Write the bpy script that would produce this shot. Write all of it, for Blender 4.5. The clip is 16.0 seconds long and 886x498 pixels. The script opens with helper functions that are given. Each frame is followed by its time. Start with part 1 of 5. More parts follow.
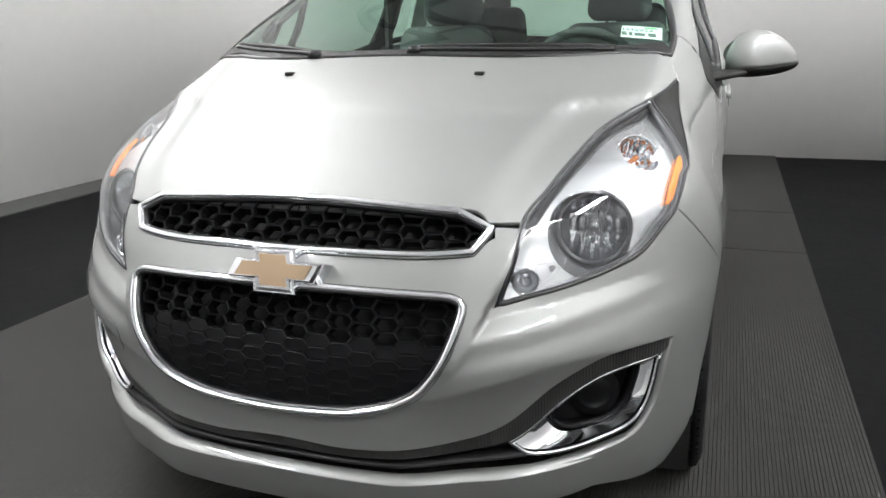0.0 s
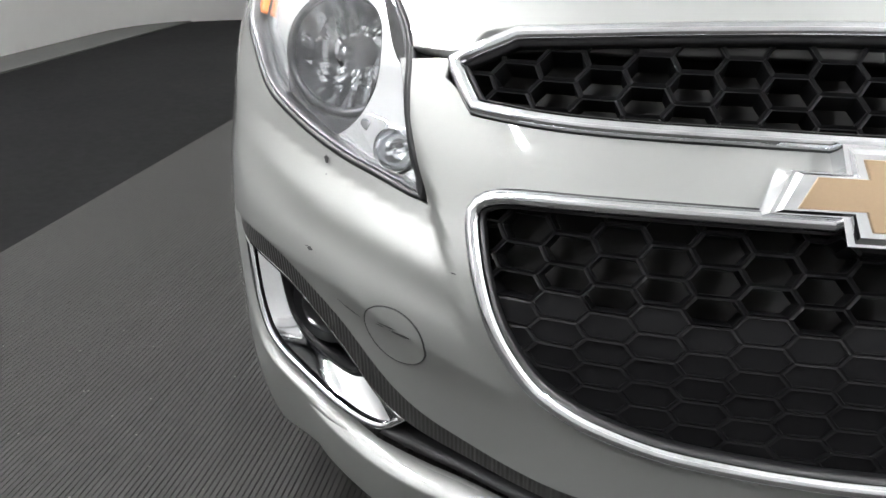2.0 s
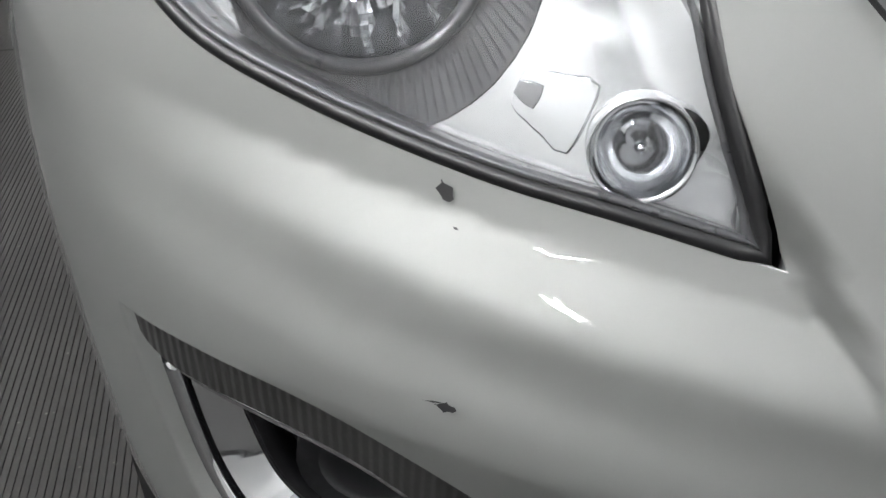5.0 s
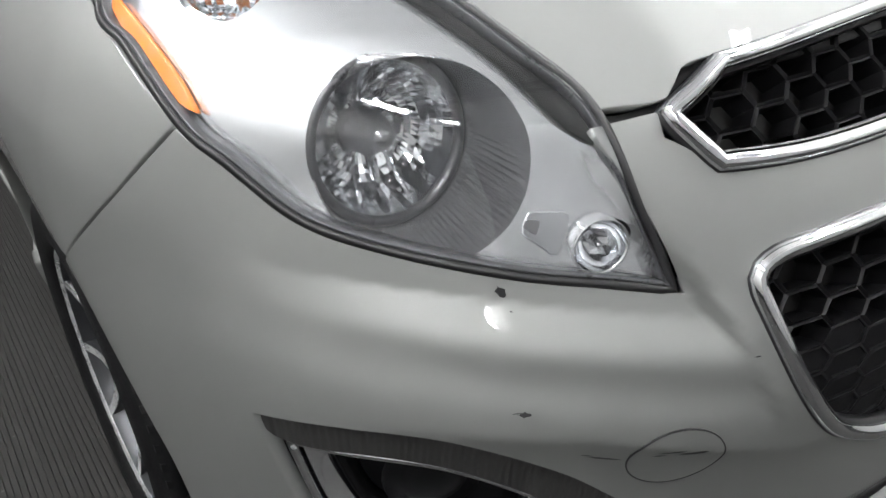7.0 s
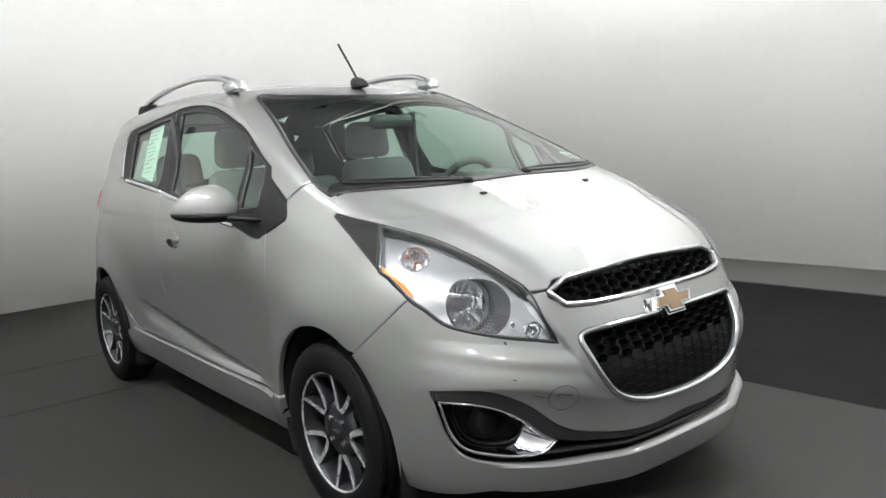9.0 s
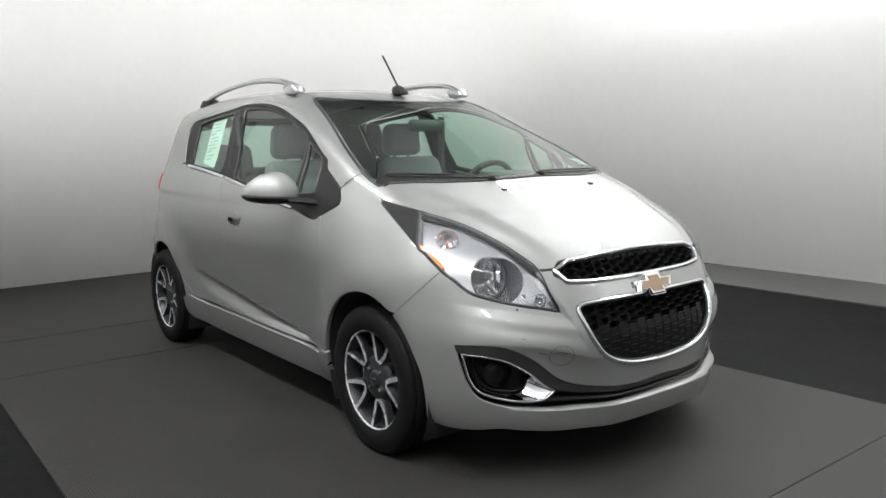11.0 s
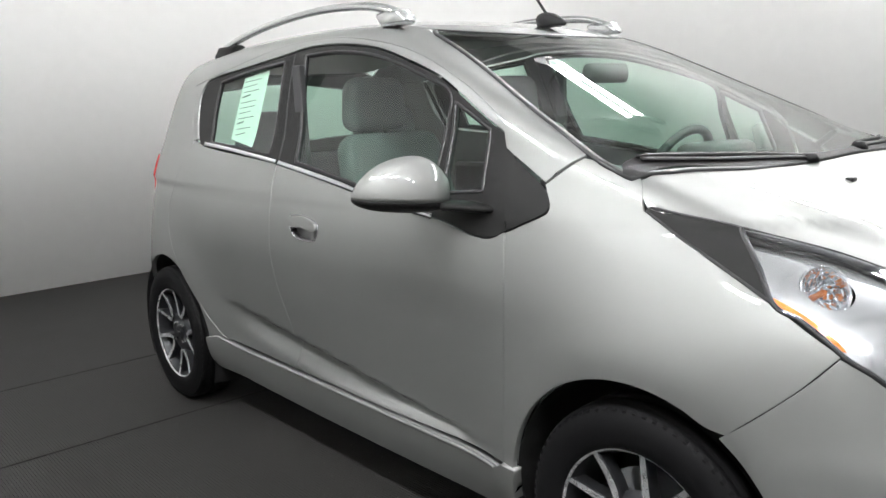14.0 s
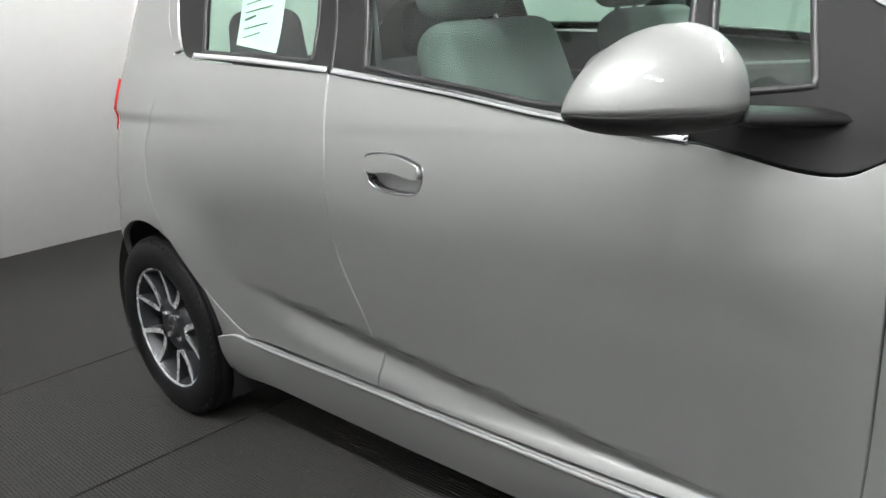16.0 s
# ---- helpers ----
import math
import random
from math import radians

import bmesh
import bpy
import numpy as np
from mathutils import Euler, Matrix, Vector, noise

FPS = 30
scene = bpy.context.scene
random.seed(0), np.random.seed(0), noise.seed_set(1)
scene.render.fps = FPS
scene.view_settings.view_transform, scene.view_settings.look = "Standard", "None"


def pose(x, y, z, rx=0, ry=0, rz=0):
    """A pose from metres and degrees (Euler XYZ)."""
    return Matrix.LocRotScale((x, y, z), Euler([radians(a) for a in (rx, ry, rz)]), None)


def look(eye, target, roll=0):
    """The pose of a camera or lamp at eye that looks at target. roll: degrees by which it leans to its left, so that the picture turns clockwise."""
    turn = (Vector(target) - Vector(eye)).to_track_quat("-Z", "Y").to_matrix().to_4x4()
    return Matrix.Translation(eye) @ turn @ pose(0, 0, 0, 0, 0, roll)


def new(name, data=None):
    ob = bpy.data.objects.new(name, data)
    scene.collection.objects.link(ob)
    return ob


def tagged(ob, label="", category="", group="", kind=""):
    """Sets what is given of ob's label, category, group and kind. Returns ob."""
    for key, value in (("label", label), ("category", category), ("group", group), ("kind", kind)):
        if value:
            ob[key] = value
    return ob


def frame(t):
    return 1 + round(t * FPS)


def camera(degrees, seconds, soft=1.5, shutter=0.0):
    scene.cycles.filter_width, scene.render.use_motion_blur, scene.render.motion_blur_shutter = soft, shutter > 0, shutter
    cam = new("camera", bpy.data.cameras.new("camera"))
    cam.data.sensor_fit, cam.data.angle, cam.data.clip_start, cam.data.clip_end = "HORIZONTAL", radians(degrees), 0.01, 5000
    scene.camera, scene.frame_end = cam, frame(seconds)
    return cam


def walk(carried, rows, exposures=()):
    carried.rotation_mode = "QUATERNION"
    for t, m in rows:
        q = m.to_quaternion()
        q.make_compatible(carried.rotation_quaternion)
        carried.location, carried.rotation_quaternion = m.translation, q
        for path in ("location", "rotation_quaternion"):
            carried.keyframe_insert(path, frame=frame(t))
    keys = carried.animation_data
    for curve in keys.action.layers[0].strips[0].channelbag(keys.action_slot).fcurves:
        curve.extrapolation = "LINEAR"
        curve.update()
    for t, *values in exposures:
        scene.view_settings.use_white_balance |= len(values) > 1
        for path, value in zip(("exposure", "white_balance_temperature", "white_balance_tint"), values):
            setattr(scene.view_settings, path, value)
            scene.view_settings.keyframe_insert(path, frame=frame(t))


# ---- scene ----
cam = camera(59.0, 16.0)
PATH = [
    (0, (0.801, -1.98, 1.1), (0.144, -0.168, 0.566), -1.2),
    (0.5, (0.506, -1.857, 1.051), (-0.069, -0.035, 0.461), -2.0),
    (1, (0.222, -1.711, 1.014), (-0.269, 0.121, 0.378), -2.5),
    (1.5, (-0.069, -1.574, 0.964), (-0.495, 0.248, 0.256), -1.3),
    (2, (-0.275, -1.408, 0.883), (-0.586, 0.402, 0.09), 0.4),
    (2.5, (-0.406, -1.128, 0.786), (-0.591, 0.607, -0.191), 0.4),
    (2.6, (-0.428, -1.09, 0.764), (-0.55, 0.641, -0.23), 0.6),
    (3, (-0.463, -1.001, 0.682), (-0.406, 0.717, -0.339), 2.7),
    (3.2, (-0.464, -0.968, 0.686), (-0.391, 0.678, -0.447), 1.4),
    (3.5, (-0.486, -0.963, 0.68), (-0.325, 0.727, -0.376), 2.6),
    (4, (-0.532, -0.949, 0.713), (-0.378, 0.751, -0.329), 0.5),
    (4.2, (-0.546, -0.934, 0.733), (-0.439, 0.766, -0.314), -0.6),
    (4.5, (-0.587, -0.915, 0.761), (-0.37, 0.787, -0.267), -0.6),
    (4.7, (-0.613, -0.902, 0.773), (-0.295, 0.795, -0.237), -0.2),
    (6.8, (-0.806, -0.91, 0.9), (0.088, 0.543, -0.142), -3.4),
    (7, (-0.892, -0.995, 0.965), (0.094, 0.442, -0.016), -3.1),
    (7.4, (-1.035, -1.205, 1.035), (0.06, 0.28, 0.275), -3.9),
    (7.5, (-1.092, -1.262, 1.046), (0.046, 0.226, 0.337), -4.1),
    (8, (-1.367, -1.601, 1.109), (-0.248, -0.033, 0.572), -4.3),
    (8.5, (-1.689, -1.86, 1.148), (-0.501, -0.298, 0.759), -5.7),
    (9, (-1.97, -2.131, 1.177), (-0.742, -0.575, 0.91), -4.1),
    (9.2, (-2.089, -2.267, 1.192), (-0.876, -0.691, 0.984), -2.7),
    (11.3, (-2.355, -2.518, 1.19), (-1.158, -0.94, 0.911), -1.0),
    (11.5, (-2.283, -2.436, 1.201), (-1.127, -0.83, 0.909), -1.2),
    (12, (-2.187, -2.121, 1.206), (-1.136, -0.445, 0.912), -1.4),
    (12.5, (-2.138, -1.779, 1.202), (-1.119, -0.082, 0.918), -1.8),
    (13, (-2.062, -1.446, 1.196), (-1.078, 0.269, 0.897), -3.1),
    (13.5, (-2.041, -1.187, 1.201), (-0.948, 0.456, 0.877), -3.1),
    (14, (-2.063, -0.895, 1.199), (-0.773, 0.592, 0.846), -2.6),
    (14.5, (-2.009, -0.633, 1.166), (-0.654, 0.788, 0.786), -2.7),
    (15, (-1.931, -0.375, 1.178), (-0.585, 1.05, 0.778), -4.1),
    (15.5, (-1.892, -0.112, 1.154), (-0.548, 1.296, 0.697), -4.6),
    (16, (-1.788, 0.098, 1.103), (-0.437, 1.474, 0.572), -5.3),
]
walk(cam, [(t, look(eye, target, roll)) for t, eye, target, roll in PATH],
     [(0, .16), (1.5, .50), (2.5, .60), (3.5, .58), (4.7, .36), (6.8, .08), (9, -.05), (13, .0), (15, .25), (16, .5)])

# ---- world and lights ----
world = bpy.data.worlds.new("world")
scene.world = world
world.use_nodes = True
world.node_tree.nodes["Background"].inputs[0].default_value = (.5, .52, .52, 1)
world.node_tree.nodes["Background"].inputs[1].default_value = .05
TUBE_POWER = 180.0

# ---- materials ----


def material(name, base, rough=.5, metal=0.0, vary=.06, scale=6.0, fine=60.0, bump=0.0, bump_scale=200.0, coat=0.0, coat_rough=.03, spec=.5):
    m = bpy.data.materials.new(name)
    m.use_nodes = True
    n, l = m.node_tree.nodes, m.node_tree.links
    b = n["Principled BSDF"]
    b.inputs["Roughness"].default_value, b.inputs["Metallic"].default_value = rough, metal
    b.inputs["Coat Weight"].default_value, b.inputs["Coat Roughness"].default_value = coat, coat_rough
    b.inputs["Specular IOR Level"].default_value = spec
    co = n.new("ShaderNodeTexCoord")
    big, small = n.new("ShaderNodeTexNoise"), n.new("ShaderNodeTexNoise")
    big.inputs["Scale"].default_value, small.inputs["Scale"].default_value = scale, fine
    big.inputs["Detail"].default_value = small.inputs["Detail"].default_value = 4
    add = n.new("ShaderNodeMath")
    add.operation = "ADD"
    ramp = n.new("ShaderNodeMapRange")
    ramp.inputs[1].default_value, ramp.inputs[2].default_value = .6, 1.4
    ramp.inputs[3].default_value, ramp.inputs[4].default_value = 1 - vary, 1 + vary
    mul = n.new("ShaderNodeVectorMath")
    mul.operation = "SCALE"
    mul.inputs[0].default_value = base
    for t in (big, small):
        l.new(co.outputs["Object"], t.inputs["Vector"])
    l.new(big.outputs["Fac"], add.inputs[0])
    l.new(small.outputs["Fac"], add.inputs[1])
    l.new(add.outputs[0], ramp.inputs[0])
    l.new(ramp.outputs[0], mul.inputs["Scale"])
    l.new(mul.outputs[0], b.inputs["Base Color"])
    rr = n.new("ShaderNodeMapRange")
    rr.inputs[1].default_value, rr.inputs[2].default_value = .6, 1.4
    rr.inputs[3].default_value, rr.inputs[4].default_value = max(rough - .06, .01), rough + .06
    l.new(add.outputs[0], rr.inputs[0])
    l.new(rr.outputs[0], b.inputs["Roughness"])
    if bump:
        bt, bn = n.new("ShaderNodeTexNoise"), n.new("ShaderNodeBump")
        bt.inputs["Scale"].default_value = bump_scale
        bn.inputs["Strength"].default_value, bn.inputs["Distance"].default_value = bump, .002
        l.new(co.outputs["Object"], bt.inputs["Vector"])
        l.new(bt.outputs["Fac"], bn.inputs["Height"])
        l.new(bn.outputs["Normal"], b.inputs["Normal"])
    return m


def glow(name, colour, strength):
    m = bpy.data.materials.new(name)
    m.use_nodes = True
    b = m.node_tree.nodes["Principled BSDF"]
    b.inputs["Base Color"].default_value = (*colour, 1)
    b.inputs["Emission Color"].default_value = (*colour, 1)
    b.inputs["Emission Strength"].default_value = strength
    return m


def glass(name, tint, ior=1.5, ripple=0.0):
    """A thin pane: tinted see-through with mirror gloss that grows at a slant."""
    m = bpy.data.materials.new(name)
    m.use_nodes = True
    n, l = m.node_tree.nodes, m.node_tree.links
    n.remove(n["Principled BSDF"])
    clear, gloss, mix, face = n.new("ShaderNodeBsdfTransparent"), n.new("ShaderNodeBsdfGlossy"), n.new("ShaderNodeMixShader"), n.new("ShaderNodeLayerWeight")
    power, fres = n.new("ShaderNodeMath"), n.new("ShaderNodeMapRange")
    power.operation = "POWER"
    power.inputs[1].default_value = 5.0
    clear.inputs[0].default_value = (*tint, 1)
    gloss.inputs["Roughness"].default_value = .01
    fres.inputs[3].default_value, fres.inputs[4].default_value = 2 * ((ior - 1) / (ior + 1)) ** 2, 1.0
    l.new(face.outputs["Facing"], power.inputs[0])
    l.new(power.outputs[0], fres.inputs[0])
    if ripple:
        w, bn, co = n.new("ShaderNodeTexWave"), n.new("ShaderNodeBump"), n.new("ShaderNodeTexCoord")
        w.inputs["Scale"].default_value = ripple
        w.bands_direction = "X"
        bn.inputs["Strength"].default_value, bn.inputs["Distance"].default_value = .6, .002
        l.new(co.outputs["Object"], w.inputs["Vector"])
        l.new(w.outputs["Fac"], bn.inputs["Height"])
        l.new(bn.outputs["Normal"], gloss.inputs["Normal"])
    l.new(fres.outputs[0], mix.inputs[0])
    l.new(clear.outputs[0], mix.inputs[1])
    l.new(gloss.outputs[0], mix.inputs[2])
    l.new(mix.outputs[0], n["Material Output"].inputs[0])
    return m


PAINT = material("silver_paint", (.238, .242, .237), .54, .68, .02, 3, 900, .03, 2500, 1.0, .02)
CHROME = material("chrome", (.82, .83, .85), .07, 1.0, .03, 20, 200)
SATIN = material("satin_metal", (.62, .63, .63), .22, .9, .03, 20, 300)
BLACK = material("black_plastic", (.008, .008, .0085), .45, 0, .15, 30, 400, .25, 1500, spec=.25)
GLOSS_BLACK = material("gloss_black", (.005, .005, .0055), .42, 0, .1, 30, 300, spec=.12)
TRIM = material("grained_black_trim", (.009, .0088, .0088), .5, 0, .1, 30, 400, .3, 1800, spec=.22)
RUBBER = material("tyre_rubber", (.005, .005, .0054), .6, 0, .2, 12, 300, .3, 900, spec=.12)
SEAL = material("rubber_seal", (.01, .01, .011), .4, 0, .1, 30, 300)
RIM_DARK = material("dark_rim_paint", (.03, .031, .034), .35, .5, .08, 20, 300)
RIM_CUT = material("machined_rim_face", (.80, .81, .82), .28, .8, .05, 30, 600)
GOLD = material("gold_badge", (.26, .185, .115), .45, .4, .05, 40, 500, .1, 1200)
BULB = material("amber_bulb", (.50, .17, .06), .2, 0, .08, 60, 400)
AMBER = material("amber_lens", (.85, .22, .03), .15, 0, .08, 60, 400)
REFLECTOR = material("lamp_reflector", (.80, .81, .83), .10, 1.0, .05, 60, 300)
LAMP_SHELL = material("lamp_shell", (.74, .75, .76), .17, .85, .03, 30, 300)
DARK_BOWL = material("smoked_bowl", (.28, .28, .29), .2, .8, .1, 60, 300)
TUBE_EDGE = material("dark_ledge", (.09, .09, .095), .3, .5, .1, 60, 300)
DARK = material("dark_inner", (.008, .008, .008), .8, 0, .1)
SEAT = material("grey_seat_fabric", (.12, .123, .126), .85, 0, .12, 14, 500, .4, 1500)
DASH = material("dashboard_plastic", (.05, .05, .052), .6, 0, .1, 14, 300, .3, 900)
LINER = material("pale_headlining", (.60, .60, .58), .9, 0, .05, 10, 300)
PAPER = material("window_sheet", (.80, .84, .80), .7, 0, .03, 10, 200)
LABEL = material("white_label", (.92, .89, .90), .6, 0, .03, 10, 200)
INK = material("print_ink", (.12, .13, .13), .7)
GREEN_INK = material("green_print", (.15, .55, .2), .7)
RED_LENS = material("red_tail_lens", (.45, .02, .02), .15, 0, .05)
RIBBED = material("ribbed_black_trim", (.024, .0237, .0233), .4, 0, .1, 30, 400, .3, 1800, spec=.4)
WALL = material("white_wall_paint", (.92, .918, .90), .6, 0, .02, .8, 12, .05, 60)
DIM_WALL = material("reflection_dimming_wall", (.26, .26, .26), .7, 0, .05, .8, 12, .05, 60)
CEIL = material("ceiling_paint", (.40, .40, .40), .8, 0, .08, 1, 20)
STEEL = material("grey_steel_truss", (.05, .05, .052), .6, 0, .1, 5, 60)
MAT = material("grey_ribbed_rubber", (.0215, .0208, .0198), .65, 0, .35, 2.2, 40, .2, 500, spec=.22)
BAND = material("black_vinyl_floor", (.0035, .0034, .0038), .7, 0, .3, 1.6, 30, .1, 200, spec=.07)
STRIP = material("grey_floor_paint", (.050, .050, .048), .6, 0, .16, 2.0, 25, .1, 120, spec=.3)
LIGHT = glow("tube_light", (.985, .99, 1.0), TUBE_POWER)
SCREEN = glass("tinted_screen_glass", (.74, .92, .83))
SIDE_GLASS = glass("tinted_side_glass", (.70, .88, .79))
LENS = glass("clear_lamp_lens", (.96, .97, .98), 1.45)

# pale dust and grit on the mats
mn, ml = MAT.node_tree.nodes, MAT.node_tree.links
grit, grit_cut, grit_mix = mn.new("ShaderNodeTexVoronoi"), mn.new("ShaderNodeMapRange"), mn.new("ShaderNodeMix")
grit_co = mn.new("ShaderNodeTexCoord")
grit.inputs["Scale"].default_value = 26.0
grit_cut.inputs[1].default_value, grit_cut.inputs[2].default_value = .035, .075
grit_cut.inputs[3].default_value, grit_cut.inputs[4].default_value = .55, 0.0
grit_mix.data_type = "RGBA"
grit_mix.inputs[7].default_value = (.16, .155, .145, 1)
mat_colour = mn["Principled BSDF"].inputs["Base Color"].links[0].from_socket
ml.new(grit_co.outputs["Object"], grit.inputs["Vector"])
ml.new(grit.outputs["Distance"], grit_cut.inputs[0])
ml.new(grit_cut.outputs[0], grit_mix.inputs[0])
ml.new(mat_colour, grit_mix.inputs[6])
ml.new(grit_mix.outputs[2], mn["Principled BSDF"].inputs["Base Color"])
# fine ribs pressed across the intake blade
rn, rl = RIBBED.node_tree.nodes, RIBBED.node_tree.links
rib, rib_bump, rib_co = rn.new("ShaderNodeTexWave"), rn.new("ShaderNodeBump"), rn.new("ShaderNodeTexCoord")
rib.inputs["Scale"].default_value, rib.inputs["Distortion"].default_value = 62.0, .8
rib_bump.inputs["Strength"].default_value, rib_bump.inputs["Distance"].default_value = .25, .003
rl.new(rib_co.outputs["Object"], rib.inputs["Vector"])
rl.new(rib.outputs["Fac"], rib_bump.inputs["Height"])
rl.new(rib_bump.outputs["Normal"], rn["Principled BSDF"].inputs["Normal"])
# ---- body shape: smooth functions of place, metres, car faces -y, front axle at y = 0 ----
def flow(keys, values):
    """A smooth curve through a few stations."""
    k, v = np.array(keys, float), np.array(values, float)
    m = np.gradient(v, k)

    def at(x):
        x = np.clip(np.asarray(x, float), k[0], k[-1])
        i = np.clip(np.searchsorted(k, x) - 1, 0, len(k) - 2)
        h = k[i + 1] - k[i]
        u = (x - k[i]) / h
        return ((1 + 2 * u) * (1 - u) ** 2 * v[i] + u * (1 - u) ** 2 * h * m[i]
                + u * u * (3 - 2 * u) * v[i + 1] + u * u * (u - 1) * h * m[i + 1])
    return at


def smax(a, b, k):
    return np.maximum(a, b) + np.maximum(k - np.abs(a - b), 0) ** 2 / (4 * k)


def step(a, b, x):
    u = np.clip((x - a) / (b - a), 0, 1)
    return u * u * (3 - 2 * u)


nose = flow([.12, .20, .27, .36, .45, .51, .56, .61, .67, .74, .80, .90, 1.1],
            [-.70, -.745, -.762, -.768, -.770, -.767, -.752, -.728, -.705, -.676, -.640, -.56, -.35])
hood_line = flow([-.75, -.68, -.62, -.55, -.45, -.30, -.18, -.05, .10, .25, .5, .8, 3.2],
                 [.66, .735, .790, .842, .895, .962, 1.008, 1.048, 1.080, 1.115, 1.20, 1.27, 1.27])
flank = flow([.10, .18, .24, .31, .40, .50, .65, .78, .86, .95, 1.04, 1.12, 1.2],
             [.69, .722, .742, .757, .765, .774, .790, .796, .788, .765, .724, .670, .60])
taper = flow([-.6, -.3, .05, .25, .6, 1.0, 3.2], [.16, .11, .066, .024, .004, 0, 0])
tail = flow([-.6, 1.9, 2.2, 2.5, 2.75, 2.95, 3.2], [0, 0, .014, .045, .10, .2, .35])
waist = flow([.9, 1.05, 1.10, 1.2, 1.3, 1.4, 1.5, 1.6], [.752, .720, .704, .674, .642, .606, .566, .52])
roof_line = flow([.2, .7, .82, 1.0, 1.3, 1.7, 2.1, 2.45, 2.7, 3.0], [1.37, 1.435, 1.457, 1.480, 1.502, 1.510, 1.498, 1.462, 1.41, 1.31])
tail_line = flow([.1, .3, .5, .75, .95, 1.1, 1.3, 1.45, 1.6], [2.80, 2.88, 2.90, 2.88, 2.84, 2.79, 2.70, 2.60, 2.4])


def width(y, z):
    w = flank(z) - taper(y) * step(.66, 1.0, z) - tail(y) * (.45 + .55 * step(.5, 1.1, z))
    for centre, push in ((0.0, .030), (2.375, .030)):
        r = np.hypot(y - centre, z - .29)
        w = w + push * np.exp(-np.maximum(r - .33, 0) ** 2 / .016) * step(.1, .3, z)
    # the pressed hollow along the lower door
    line = .305 + .115 * y
    d = line - z
    w = w - .026 * step(-.008, .022, d) * (1 - step(.028, .115, d)) * step(.325, .365, z) * step(.40, .62, y) * (1 - step(1.55, 1.95, y))
    return w


def lower(x, y, z):
    ax = np.abs(x)
    front = nose(z) + .78 * ax ** 3 + .5 * np.maximum(ax - .66, 0) ** 2 - y
    # beside the grille the bumper steps back along a crease, with a shelf under the lamp and an undercut over the intake
    ridge = ax - .389 - .40 * (z - .557)
    up = z - .548 - .20 * (ax - .39)
    beside = step(-.003, .011 + .020 * step(.605, .66, z), ridge) * (1 - step(.60, .76, ax)) * (1 - step(.70, .76, z))
    shelf = np.minimum(.40 * .5 * (up + np.sqrt(up ** 2 + .006 ** 2)), .013)
    front = front + beside * (shelf + .004 * np.exp(-((up + .030) / .023) ** 2))
    # the bumper folds under along a line that climbs towards its corner
    fold = .440 + .30 * np.maximum(ax - .33, 0) - .20 * np.maximum(ax - .52, 0)
    under = fold - z
    front = front + .026 * (1 - np.exp(-.5 * (under + np.sqrt(under ** 2 + .003 ** 2)) / .050)) * step(.24, .40, ax) * (1 - step(.60, .72, ax))
    top = z - hood_line(y) + .14 * ax ** 2 + .08 * ax ** 4
    top = (top + .012 * step(0, .07, ax - .52 - .28 * y) * (1 - step(0, .2, y))) / 1.25
    back = y - tail_line(z) + .25 * ax ** 2 + .3 * ax ** 6
    f = smax(ax - width(y, z), front, .09)
    f = smax(f, back, .12)
    f = smax(f, top, .07)
    return smax(f, .165 - z, .03)


def cabin(x, y, z):
    ax = np.abs(x)
    screen = (-.04 + 2.30 * (z - 1.06) + .42 * ax ** 2 - y) / 2.5
    top = z - roof_line(y) + .06 * ax ** 2 + .15 * ax ** 4
    back = y - tail_line(z) + .30 * ax ** 2
    f = smax(ax - waist(z) + .5 * tail(y) + 1.0 * taper(y), screen, .05)
    f = smax(f, top, .08)
    return smax(smax(f, back, .12), .965 - z, .01)


def body(p):
    x, y, z = p[..., 0], p[..., 1], p[..., 2]
    return -smax(-lower(x, y, z), -cabin(x, y, z), .05)


def meet(start, way, reach=2.4, steps=160):
    """First place where rays from outside enter the body (plus a flag)."""
    start, way = np.broadcast_arrays(np.asarray(start, float), np.asarray(way, float))
    s = np.linspace(0, reach, steps)
    lo, hi = np.zeros(len(start)), np.full(len(start), float(reach))
    found = np.zeros(len(start), bool)
    prev = s[0]
    for d in s[1:]:
        inside = body(start + way * d) < 0
        fresh = inside & ~found
        lo[fresh], hi[fresh] = prev, d
        found |= inside
        prev = d
    for _ in range(26):
        mid = (lo + hi) / 2
        inside = body(start + way * mid[:, None]) < 0
        hi = np.where(inside, mid, hi)
        lo = np.where(inside, lo, mid)
    return start + way * hi[:, None], found


def slope(p):
    """Outward unit normal of the body at places p."""
    e = 2e-3
    g = np.stack([body(p + np.eye(3)[i] * e) - body(p - np.eye(3)[i] * e) for i in range(3)], -1)
    return g / np.linalg.norm(g, axis=-1, keepdims=True)

# ---- mesh helpers ----


def mesh_of(name, verts, faces, mat, normals=None, smooth=True):
    me = bpy.data.meshes.new(name)
    me.from_pydata([tuple(map(float, v)) for v in verts], [], [tuple(map(int, f)) for f in faces])
    me.materials.append(mat)
    me.polygons.foreach_set("use_smooth", [smooth] * len(me.polygons))
    me.update()
    if normals is not None:
        me.normals_split_custom_set_from_vertices([tuple(map(float, v)) for v in normals])
    return me


def put(name, me, parent=None, label="", category="", group="", kind="", at=None):
    ob = new(name, me)
    if parent is not None:
        ob.parent = parent
    if at is not None:
        ob.matrix_basis = at
    return tagged(ob, label, category, group, kind)


